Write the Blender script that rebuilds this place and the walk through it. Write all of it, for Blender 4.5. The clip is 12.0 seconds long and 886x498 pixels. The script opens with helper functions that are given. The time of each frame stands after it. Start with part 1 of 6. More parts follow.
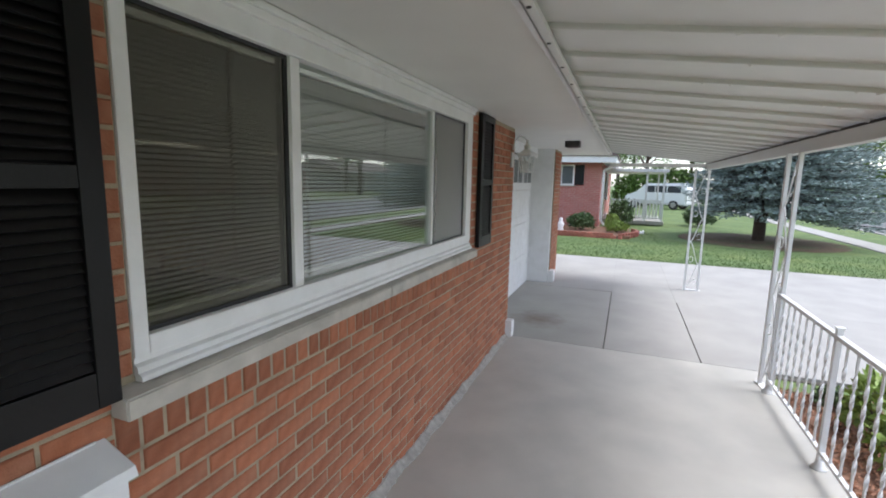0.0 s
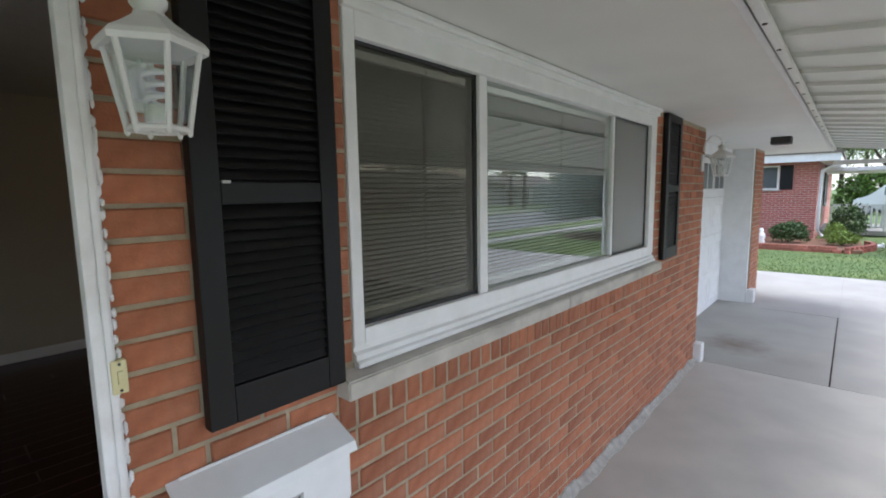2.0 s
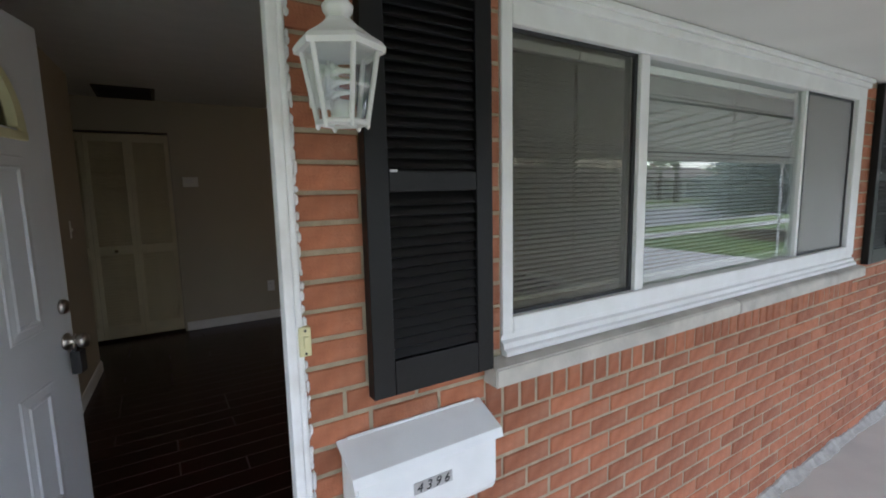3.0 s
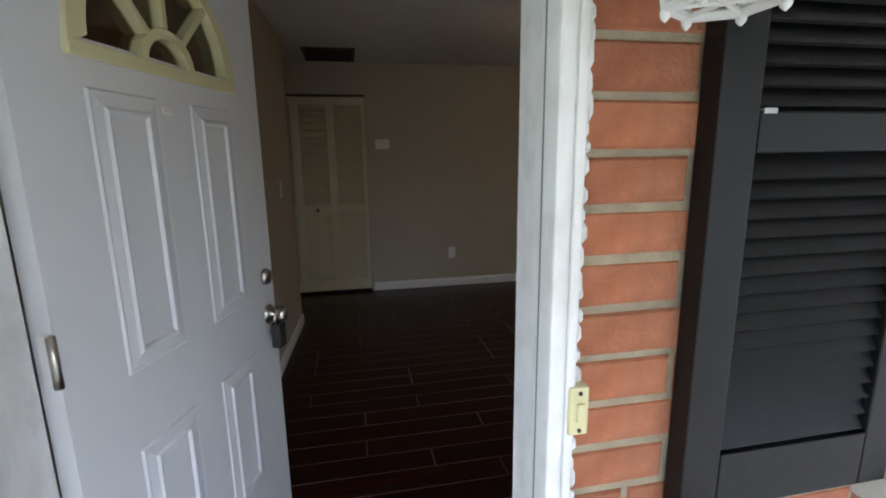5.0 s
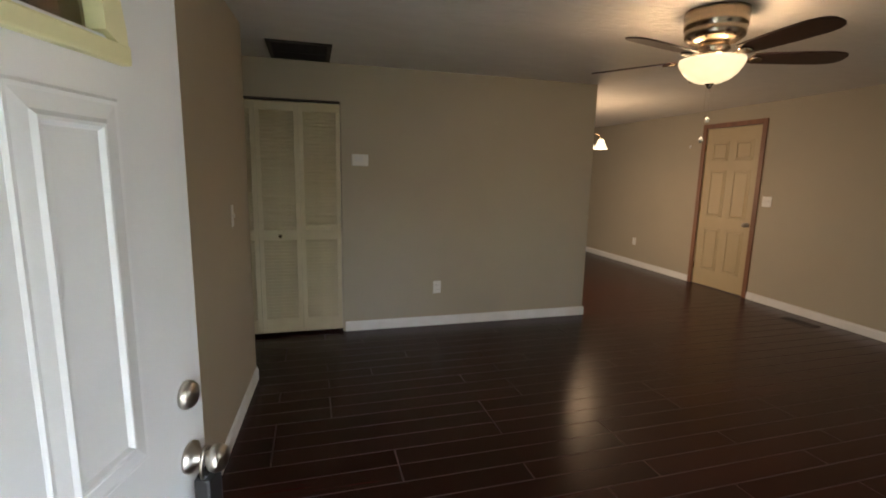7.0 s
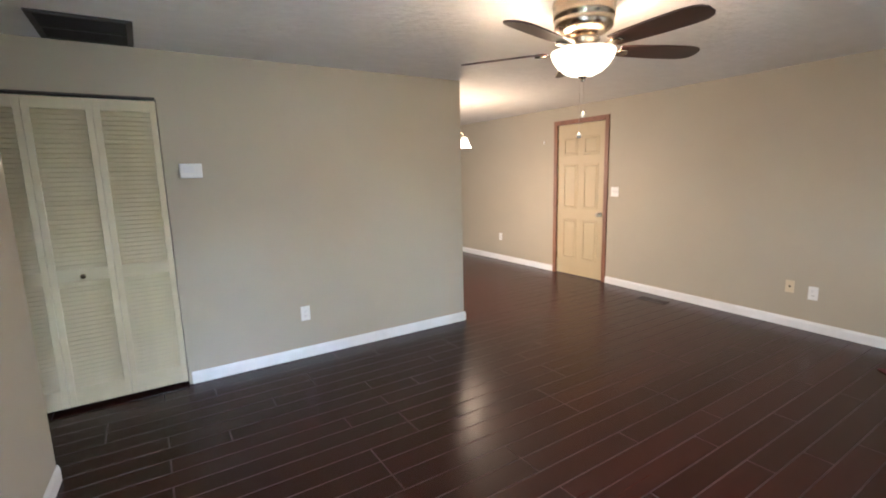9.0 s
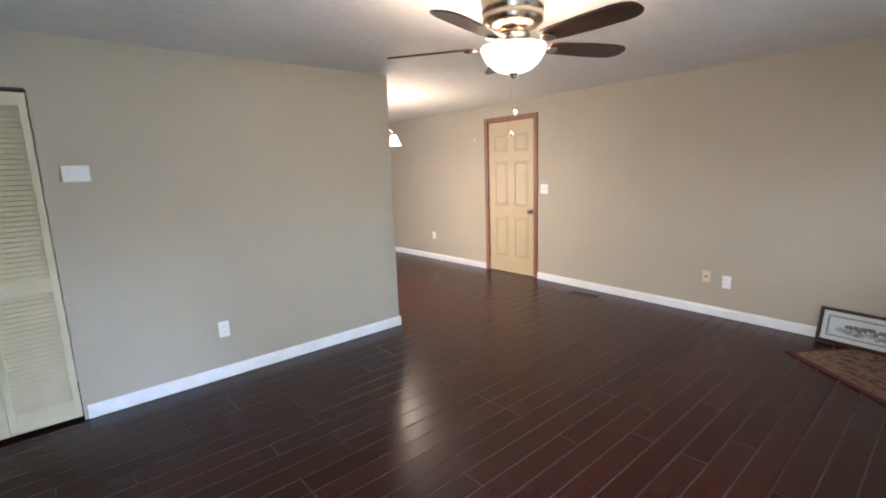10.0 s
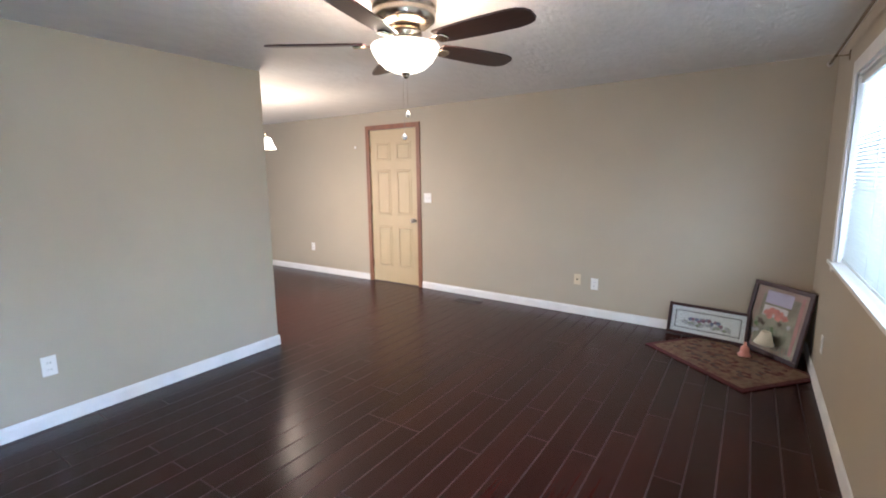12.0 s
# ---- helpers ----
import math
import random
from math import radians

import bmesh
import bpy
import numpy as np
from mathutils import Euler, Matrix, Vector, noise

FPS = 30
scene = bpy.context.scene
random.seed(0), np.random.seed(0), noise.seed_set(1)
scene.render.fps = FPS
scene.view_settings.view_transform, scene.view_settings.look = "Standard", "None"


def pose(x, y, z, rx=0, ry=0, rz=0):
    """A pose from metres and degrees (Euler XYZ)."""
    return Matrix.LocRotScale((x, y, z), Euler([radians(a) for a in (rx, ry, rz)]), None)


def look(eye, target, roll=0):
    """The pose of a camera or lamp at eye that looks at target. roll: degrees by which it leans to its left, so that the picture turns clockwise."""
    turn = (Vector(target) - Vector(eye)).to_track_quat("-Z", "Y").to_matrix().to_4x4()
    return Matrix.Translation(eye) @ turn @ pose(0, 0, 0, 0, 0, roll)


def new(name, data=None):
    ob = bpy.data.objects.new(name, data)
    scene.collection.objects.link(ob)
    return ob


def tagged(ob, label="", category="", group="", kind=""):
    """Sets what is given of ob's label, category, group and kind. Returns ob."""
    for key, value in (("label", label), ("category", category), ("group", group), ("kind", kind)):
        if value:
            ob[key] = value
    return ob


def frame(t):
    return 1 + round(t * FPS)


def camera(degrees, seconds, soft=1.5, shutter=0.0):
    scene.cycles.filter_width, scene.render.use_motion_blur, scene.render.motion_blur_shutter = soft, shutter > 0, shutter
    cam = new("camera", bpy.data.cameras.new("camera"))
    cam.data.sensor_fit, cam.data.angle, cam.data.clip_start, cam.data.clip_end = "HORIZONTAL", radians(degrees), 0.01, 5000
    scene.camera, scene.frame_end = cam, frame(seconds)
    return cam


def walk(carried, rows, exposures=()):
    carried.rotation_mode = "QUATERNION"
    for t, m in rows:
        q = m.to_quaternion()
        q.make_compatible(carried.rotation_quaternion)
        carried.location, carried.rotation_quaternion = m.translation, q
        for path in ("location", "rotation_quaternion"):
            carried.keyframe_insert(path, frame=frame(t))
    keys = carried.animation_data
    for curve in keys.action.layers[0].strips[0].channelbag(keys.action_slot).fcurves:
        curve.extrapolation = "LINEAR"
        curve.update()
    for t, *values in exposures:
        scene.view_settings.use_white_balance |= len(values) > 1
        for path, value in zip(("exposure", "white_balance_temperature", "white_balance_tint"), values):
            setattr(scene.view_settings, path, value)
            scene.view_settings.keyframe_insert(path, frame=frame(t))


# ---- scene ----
cam = camera(87.7, 12.0, soft=1.9)
PATH = [
    (0, (-0.183, -1.192, 1.777), (1.658, -0.47, 1.482), 1.3),
    (0.5, (-0.188, -1.167, 1.769), (1.622, -0.363, 1.49), 0.8),
    (1, (-0.197, -1.152, 1.77), (1.55, -0.215, 1.503), 0.3),
    (1.5, (-0.215, -1.143, 1.767), (1.423, -0.023, 1.517), -0.3),
    (2, (-0.239, -1.134, 1.759), (1.244, 0.185, 1.519), -0.9),
    (2.5, (-0.265, -1.114, 1.75), (1.021, 0.399, 1.51), -1.1),
    (3, (-0.275, -1.097, 1.743), (0.767, 0.591, 1.489), -1.2),
    (4.8, (-0.289, -0.636, 1.742), (0.115, 1.284, 1.355), -0.9),
    (5, (-0.296, -0.56, 1.741), (0.084, 1.364, 1.349), -0.8),
    (5.5, (-0.306, -0.358, 1.753), (0.037, 1.573, 1.364), -0.3),
    (6, (-0.303, -0.18, 1.765), (0.056, 1.752, 1.391), 0.4),
    (6.5, (-0.319, -0.013, 1.767), (0.109, 1.908, 1.414), 0.9),
    (7, (-0.355, 0.151, 1.784), (0.183, 2.049, 1.457), 1.2),
    (9, (-0.247, 0.57, 1.814), (0.816, 2.233, 1.489), -1.5),
    (9.5, (-0.198, 0.651, 1.828), (0.982, 2.23, 1.488), -1.8),
    (10, (-0.149, 0.691, 1.835), (1.14, 2.18, 1.488), -2.0),
    (10.5, (-0.123, 0.746, 1.831), (1.278, 2.131, 1.488), -1.9),
    (11, (-0.113, 0.782, 1.828), (1.384, 2.067, 1.494), -1.7),
    (11.5, (-0.111, 0.817, 1.816), (1.466, 2.004, 1.491), -1.2),
    (12, (-0.104, 0.842, 1.799), (1.537, 1.941, 1.487), -0.7),
]
walk(cam, [(t, look(eye, target, roll)) for t, eye, target, roll in PATH],
     [(0, 1.40, 6100, 13), (1, 1.38, 6100, 13), (2, 1.65, 5950, 13), (3, 1.92, 5800, 13), (4.8, 2.6, 5750, 13), (5.5, 2.85, 5750, 13), (6, 2.92, 5750, 13),
      (6.5, 3.1, 5850, 12), (7, 4.05, 6000, 10), (9, 5.58, 5020, 10), (10.5, 5.68, 4650, 10), (12, 5.66, 4550, 10)])

# ---- world and light ----
world = bpy.data.worlds.new("sky_world")
scene.world = world
world.use_nodes = True
wn = world.node_tree
sky = wn.nodes.new("ShaderNodeTexSky")
sky.sky_type, sky.sun_disc = "NISHITA", False
sky.sun_elevation, sky.sun_rotation = radians(50), radians(165)
sky.air_density, sky.dust_density, sky.ozone_density = 1.0, 1.2, 1.0
soft_sky = wn.nodes.new("ShaderNodeHueSaturation")
soft_sky.inputs["Saturation"].default_value = 0.55
wn.links.new(sky.outputs[0], soft_sky.inputs["Color"])
wn.links.new(soft_sky.outputs[0], wn.nodes["Background"].inputs[0])
wn.nodes["Background"].inputs[1].default_value = 0.15

ZF = 0.372      # living room floor
ZC = 2.64       # living room ceiling
YI = 0.395       # inner face of the front wall


def lamp(name, kind, m, energy, color=(1, 1, 1), **more):
    data = bpy.data.lights.new(name, kind)
    data.energy, data.color = energy, color
    for key, value in more.items():
        if key == "angle":
            data.angle = value
        elif key == "size":
            data.size = value
        elif key == "size_y":
            data.shape, data.size_y = "RECTANGLE", value
        elif key == "radius":
            data.shadow_soft_size = value
    ob = new(name, data)
    ob.matrix_world = m
    return ob


lamp("sun", "SUN", look((0, 0, 20), (0 - 3, 11, 0)), 1.2, (1.0, 0.98, 0.95), angle=radians(25))
lamp("window_daylight", "AREA", pose(2.03, 0.12, 1.79, 90, 0, 0), 1.7, (1.0, 0.955, 0.86), size=2.7, size_y=1.0)
for k in range(3):      # the three bulbs that stand round the stem of the fan's bowl
    lamp("fan_bulb", "POINT", pose(1.695 + 0.095 * math.cos(radians(20 + 120 * k)), 2.246 + 0.095 * math.sin(radians(20 + 120 * k)), 2.396), 0.38, (1.0, 0.63, 0.33), radius=0.045)
lamp("chandelier_bulb", "POINT", pose(2.80, 5.22, 1.86), 2.0, (1.0, 0.62, 0.32), radius=0.22)
# Lamp in an unseen north wall opening, assumed for daylight on the dining wall.
lamp("dining_fill_daylight", "AREA", pose(1.15, 8.37, ZF + 1.05, -90, 0, 0), 1.5, (1.0, 0.955, 0.86), size=1.6, size_y=1.9)
# Extra lamp below the shades, added to brighten the dining walls, not the ceiling.
lamp("chandelier_down_fill", "AREA", pose(2.80, 5.22, 2.085), 1.0, (1.0, 0.66, 0.36), size=0.5, size_y=0.5)


# ---- materials ----
def material(name, color, rough=0.6, metal=0.0, vary=0.15, scale=6.0, bump=0.0, bump_scale=80.0, piece=0.0, island=0.0,
             emit=None, strength=0.0, spec=0.5, stain=None, stain_scale=1.2, stain_amount=0.35, stretch=(1, 1, 1), coat=0.0):
    mat = bpy.data.materials.new(name)
    mat.use_nodes = True
    nt = mat.node_tree
    bsdf = nt.nodes["Principled BSDF"]
    bsdf.inputs["Roughness"].default_value = rough
    bsdf.inputs["Metallic"].default_value = metal
    bsdf.inputs["Specular IOR Level"].default_value = spec
    bsdf.inputs["Coat Weight"].default_value = coat
    coord = nt.nodes.new("ShaderNodeTexCoord")
    mapping = nt.nodes.new("ShaderNodeMapping")
    mapping.inputs["Scale"].default_value = stretch
    nt.links.new(coord.outputs["Object"], mapping.inputs["Vector"])
    grain = nt.nodes.new("ShaderNodeTexNoise")
    grain.inputs["Scale"].default_value = scale
    grain.inputs["Detail"].default_value = 6
    nt.links.new(mapping.outputs[0], grain.inputs["Vector"])
    ramp = nt.nodes.new("ShaderNodeMapRange")
    ramp.inputs[1].default_value, ramp.inputs[2].default_value = 0.25, 0.75
    ramp.inputs[3].default_value, ramp.inputs[4].default_value = 1 - vary, 1 + vary
    nt.links.new(grain.outputs[0], ramp.inputs[0])
    last = ramp.outputs[0]
    if piece or island:
        source = nt.nodes.new("ShaderNodeObjectInfo").outputs["Random"] if piece else nt.nodes.new("ShaderNodeNewGeometry").outputs["Random Per Island"]
        amount = piece or island
        each = nt.nodes.new("ShaderNodeMapRange")
        each.inputs[3].default_value, each.inputs[4].default_value = 1 - amount, 1 + amount
        nt.links.new(source, each.inputs[0])
        both = nt.nodes.new("ShaderNodeMath")
        both.operation = "MULTIPLY"
        nt.links.new(last, both.inputs[0])
        nt.links.new(each.outputs[0], both.inputs[1])
        last = both.outputs[0]
    tint = nt.nodes.new("ShaderNodeVectorMath")
    tint.operation = "SCALE"
    tint.inputs[0].default_value = color
    nt.links.new(last, tint.inputs["Scale"])
    out = tint.outputs[0]
    if stain is not None:
        blot = nt.nodes.new("ShaderNodeTexNoise")
        blot.inputs["Scale"].default_value = stain_scale
        blot.inputs["Detail"].default_value = 5
        nt.links.new(coord.outputs["Object"], blot.inputs["Vector"])
        edge = nt.nodes.new("ShaderNodeMapRange")
        edge.inputs[1].default_value, edge.inputs[2].default_value = 0.45, 0.72
        edge.inputs[4].default_value = stain_amount
        nt.links.new(blot.outputs[0], edge.inputs[0])
        mix = nt.nodes.new("ShaderNodeMix")
        mix.data_type = "RGBA"
        nt.links.new(edge.outputs[0], mix.inputs[0])
        nt.links.new(out, mix.inputs[6])
        mix.inputs[7].default_value = (*stain, 1)
        out = mix.outputs[2]
    nt.links.new(out, bsdf.inputs["Base Color"])
    if bump:
        fine = nt.nodes.new("ShaderNodeTexNoise")
        fine.inputs["Scale"].default_value = bump_scale
        fine.inputs["Detail"].default_value = 5
        nt.links.new(mapping.outputs[0], fine.inputs["Vector"])
        relief = nt.nodes.new("ShaderNodeBump")
        relief.inputs["Strength"].default_value = bump
        relief.inputs["Distance"].default_value = 0.01
        nt.links.new(fine.outputs[0], relief.inputs["Height"])
        nt.links.new(relief.outputs[0], bsdf.inputs["Normal"])
    if emit:
        bsdf.inputs["Emission Color"].default_value = (*emit, 1)
        bsdf.inputs["Emission Strength"].default_value = strength
    return mat


def glass_material(name, tint=(1, 1, 1), rough=0.0, base=0.085):
    """Thin window glass: clear, with Fresnel gloss."""
    mat = bpy.data.materials.new(name)
    mat.use_nodes = True
    nt = mat.node_tree
    nt.nodes.remove(nt.nodes["Principled BSDF"])
    clear = nt.nodes.new("ShaderNodeBsdfTransparent")
    clear.inputs[0].default_value = (*tint, 1)
    gloss = nt.nodes.new("ShaderNodeBsdfGlossy")
    gloss.inputs["Roughness"].default_value = rough
    facing = nt.nodes.new("ShaderNodeLayerWeight")
    facing.inputs["Blend"].default_value = 0.5
    curve = nt.nodes.new("ShaderNodeMath")
    curve.operation, curve.inputs[1].default_value = "POWER", 3.0
    gain = nt.nodes.new("ShaderNodeMath")
    gain.operation, gain.inputs[1].default_value, gain.inputs[2].default_value = "MULTIPLY_ADD", 0.85, base
    mix = nt.nodes.new("ShaderNodeMixShader")
    nt.links.new(facing.outputs["Facing"], curve.inputs[0])
    nt.links.new(curve.outputs[0], gain.inputs[0])
    nt.links.new(gain.outputs[0], mix.inputs[0])
    nt.links.new(clear.outputs[0], mix.inputs[1])
    nt.links.new(gloss.outputs[0], mix.inputs[2])
    nt.links.new(mix.outputs[0], nt.nodes["Material Output"].inputs[0])
    return mat


def brick_pattern(name, color, dark, mortar, width, row):
    """Far brickwork, whose bricks are too small to build."""
    mat = material(name, color, 0.85)
    nt = mat.node_tree
    coord = nt.nodes.new("ShaderNodeTexCoord")
    turn = nt.nodes.new("ShaderNodeMapping")
    turn.inputs["Rotation"].default_value = (radians(90), 0, radians(90))
    tex = nt.nodes.new("ShaderNodeTexBrick")
    tex.inputs["Color1"].default_value, tex.inputs["Color2"].default_value, tex.inputs["Mortar"].default_value = (*color, 1), (*dark, 1), (*mortar, 1)
    tex.inputs["Scale"].default_value = 1.0
    tex.inputs["Brick Width"].default_value, tex.inputs["Row Height"].default_value, tex.inputs["Mortar Size"].default_value = width, row, 0.008
    swap = nt.nodes.new("ShaderNodeSeparateXYZ")
    join = nt.nodes.new("ShaderNodeCombineXYZ")
    add = nt.nodes.new("ShaderNodeMath")
    nt.links.new(coord.outputs["Object"], swap.inputs[0])
    nt.links.new(swap.outputs[0], add.inputs[0])
    nt.links.new(swap.outputs[1], add.inputs[1])
    nt.links.new(add.outputs[0], join.inputs[0])
    nt.links.new(swap.outputs[2], join.inputs[1])
    nt.links.new(join.outputs[0], tex.inputs["Vector"])
    nt.links.new(tex.outputs[0], nt.nodes["Principled BSDF"].inputs["Base Color"])
    return mat


M_BRICK = material("brick_orange", (0.305, 0.106, 0.050), 0.85, vary=0.2, scale=25, bump=0.35, bump_scale=120, piece=0.24, stain=(0.44, 0.22, 0.14), stain_scale=9, stain_amount=0.35)
M_BRICK_FAR = material("brick_orange_far", (0.305, 0.106, 0.050), 0.85, vary=0.2, scale=25, bump=0.35, bump_scale=120, island=0.24, stain=(0.44, 0.22, 0.14), stain_scale=9, stain_amount=0.35)
M_MORTAR = material("mortar", (0.34, 0.285, 0.20), 0.95, vary=0.25, scale=18, bump=0.6, bump_scale=90, stain=(0.22, 0.19, 0.15), stain_scale=5)
M_STONE = material("limestone_sill", (0.47, 0.44, 0.385), 0.85, vary=0.15, scale=12, bump=0.2, stain=(0.22, 0.20, 0.17), stain_scale=4, stain_amount=0.6)
M_WHITE = material("white_trim_paint", (0.74, 0.74, 0.73), 0.45, vary=0.04, scale=10, bump=0.05, stain=(0.55, 0.54, 0.5), stain_scale=6, stain_amount=0.3)
M_OLDWHITE = material("weathered_white_paint", (0.80, 0.79, 0.785), 0.55, vary=0.06, scale=20, bump=0.25, bump_scale=40, stain=(0.46, 0.42, 0.36), stain_scale=14, stain_amount=0.3, stretch=(1, 1, 0.3))
M_SOFFIT = material("soffit_paint", (0.66, 0.65, 0.62), 0.7, vary=0.04, scale=2.5, bump=0.05)
M_ALU = material("cover_enamel", (0.66, 0.66, 0.64), 0.33, vary=0.05, scale=3, stain=(0.5, 0.49, 0.45), stain_scale=2, stain_amount=0.3)
M_CONC = material("porch_concrete", (0.465, 0.445, 0.395), 0.55, vary=0.08, scale=3, bump=0.12, bump_scale=160, stain=(0.36, 0.35, 0.315), stain_scale=1.6, stain_amount=0.6)
M_DRIVE = material("driveway_concrete", (0.37, 0.355, 0.325), 0.85, vary=0.1, scale=2, bump=0.25, bump_scale=200, stain=(0.31, 0.295, 0.27), stain_scale=0.8, stain_amount=0.5)
M_APRON = material("apron_concrete", (0.37, 0.355, 0.32), 0.85, vary=0.1, scale=2, bump=0.25, bump_scale=200, stain=(0.30, 0.285, 0.255), stain_scale=0.8, stain_amount=0.5)


def rust_spot(mat, at, radius, color):
    """A worn brown stain with a ragged edge round one spot of a slab."""
    nt = mat.node_tree
    bsdf = nt.nodes["Principled BSDF"]
    under = bsdf.inputs["Base Color"].links[0].from_socket
    coord = nt.nodes.new("ShaderNodeTexCoord")
    far = nt.nodes.new("ShaderNodeVectorMath")
    far.operation, far.inputs[1].default_value = "DISTANCE", at
    rag = nt.nodes.new("ShaderNodeTexNoise")
    rag.inputs["Scale"].default_value = 6
    add = nt.nodes.new("ShaderNodeMath")
    add.operation, add.inputs[1].default_value = "MULTIPLY_ADD", radius
    fade = nt.nodes.new("ShaderNodeMapRange")
    fade.inputs[1].default_value, fade.inputs[2].default_value = radius * 0.5, radius * 1.5
    fade.inputs[3].default_value, fade.inputs[4].default_value = 0.75, 0.0
    mix = nt.nodes.new("ShaderNodeMix")
    mix.data_type = "RGBA"
    mix.inputs[7].default_value = (*color, 1)
    nt.links.new(coord.outputs["Object"], far.inputs[0])
    nt.links.new(coord.outputs["Object"], rag.inputs["Vector"])
    nt.links.new(rag.outputs[0], add.inputs[0])
    nt.links.new(far.outputs["Value"], add.inputs[2])
    nt.links.new(add.outputs[0], fade.inputs[0])
    nt.links.new(fade.outputs[0], mix.inputs[0])
    nt.links.new(under, mix.inputs[6])
    nt.links.new(mix.outputs[2], bsdf.inputs["Base Color"])


rust_spot(M_APRON, (5.75, -0.22, 0), 0.42, (0.17, 0.125, 0.085))
M_SMEAR = material("cement_smear", (0.34, 0.325, 0.29), 0.95, vary=0.25, scale=22, bump=0.7, bump_scale=70, stain=(0.26, 0.25, 0.22), stain_scale=8, stain_amount=0.6)
M_JOINT = material("joint_dirt", (0.10, 0.09, 0.07), 0.95, vary=0.3, scale=30)
M_ROAD = material("street_asphalt", (0.17, 0.17, 0.17), 0.9, vary=0.15, scale=3, bump=0.2)
M_GRASS = material("lawn", (0.10, 0.155, 0.045), 0.9, vary=0.4, scale=14, bump=0.9, bump_scale=60, stain=(0.20, 0.24, 0.07), stain_scale=0.7, stain_amount=0.6)
M_BLADE = material("grass_blade", (0.10, 0.165, 0.045), 0.7, vary=0.2, island=0.45)
M_MULCH = material("mulch", (0.22, 0.115, 0.07), 0.95, vary=0.4, scale=25, bump=0.9, bump_scale=40)
M_LITTER = material("needle_litter", (0.13, 0.085, 0.05), 0.95, vary=0.4, scale=9, bump=0.6, bump_scale=60, stain=(0.10, 0.13, 0.05), stain_scale=1.5, stain_amount=0.8)
M_CHIP = material("bark_chip", (0.34, 0.18, 0.11), 0.9, vary=0.2, island=0.5)
M_BLACK = material("shutter_black", (0.0038, 0.0037, 0.0043), 0.42, spec=0.32, vary=0.15, scale=14, bump=0.08, bump_scale=60)
M_GLASS = glass_material("window_glass", (0.86, 0.90, 0.88))
M_LAMPGLASS = glass_material("lantern_glass", (0.95, 0.97, 0.96))
M_SCREEN = glass_material("insect_screen", (0.64, 0.62, 0.58), 0.6, 0.01)
# Brown tint puts the dimness of the entry behind the pane into the glass.
M_FANGLASS = glass_material("tinted_fan_light_glass", (0.55, 0.50, 0.44), 0.0, 0.02)
M_BLIND = material("blind_slat", (0.62, 0.63, 0.60), 0.5, vary=0.03)


def thin_white(name, color, amount):
    """Thin plastic that lets some light through."""
    mat = material(name, color, 0.5, vary=0.03)
    nt = mat.node_tree
    glow = nt.nodes.new("ShaderNodeBsdfTranslucent")
    glow.inputs[0].default_value = (*color, 1)
    mix = nt.nodes.new("ShaderNodeMixShader")
    mix.inputs[0].default_value = amount
    nt.links.new(nt.nodes["Principled BSDF"].outputs[0], mix.inputs[1])
    nt.links.new(glow.outputs[0], mix.inputs[2])
    nt.links.new(mix.outputs[0], nt.nodes["Material Output"].inputs[0])
    return mat


M_SLAT = thin_white("blind_slat_plastic", (0.66, 0.67, 0.63), 0.25)
M_WALL = material("beige_wall_paint", (0.412, 0.366, 0.277), 0.55, vary=0.03, scale=2, bump=0.10, bump_scale=220, spec=0.4)
M_CEIL = material("ceiling_texture", (0.72, 0.71, 0.69), 0.8, vary=0.04, scale=5, bump=0.9, bump_scale=13, stretch=(1, 2.2, 1))
M_PLANK = material("dark_floor_plank", (0.024, 0.0056, 0.0043), 0.25, vary=0.4, scale=9, bump=0.03, bump_scale=30, piece=0.25, stretch=(0.25, 5, 1), spec=0.26)
M_PLANK_FAR = material("dark_floor_plank_far", (0.024, 0.0056, 0.0043), 0.25, vary=0.4, scale=9, bump=0.03, bump_scale=30, island=0.25, stretch=(0.25, 5, 1), spec=0.26)
# Paler than the planks: the light glinting on the joints is in this colour.
M_GROOVE = material("plank_groove", (0.046, 0.030, 0.027), 0.6, vary=0.3, scale=4)
M_DOOR = material("white_steel_door", (0.70, 0.71, 0.73), 0.38, vary=0.04, scale=3, bump=0.04, bump_scale=50, stain=(0.58, 0.59, 0.6), stain_scale=3, stain_amount=0.25)
M_CREAM = material("yellowed_cream_plastic", (0.66, 0.62, 0.36), 0.5, vary=0.06, scale=12)
M_NICKEL = material("satin_nickel", (0.52, 0.49, 0.44), 0.28, 1.0, vary=0.06, scale=30)
M_RUBBER = material("black_plastic", (0.018, 0.018, 0.02), 0.45, vary=0.1)
M_BELL = material("ivory_plastic", (0.66, 0.60, 0.34), 0.45, vary=0.05)
M_BRONZE = material("brushed_bronze_nickel", (0.40, 0.33, 0.25), 0.25, 1.0, vary=0.08, scale=30)
M_BLADEWOOD = material("walnut_blade", (0.040, 0.014, 0.010), 0.4, vary=0.3, scale=8, stretch=(1, 8, 1))
M_BOWL = material("frosted_bowl_glass", (0.85, 0.80, 0.70), 0.4, emit=(1.0, 0.72, 0.38), strength=0.075)
M_SHADE = material("chandelier_shade", (0.85, 0.80, 0.72), 0.4, emit=(1.0, 0.74, 0.42), strength=0.11)
M_OAK = material("brown_wood_casing", (0.20, 0.085, 0.04), 0.45, vary=0.3, scale=14, stretch=(1, 1, 0.1))
M_IVORY = material("ivory_door_paint", (0.47, 0.38, 0.22), 0.42, vary=0.04, scale=4)
M_LOUVER = material("cream_louver_paint", (0.56, 0.50, 0.34), 0.5, vary=0.06, scale=8)
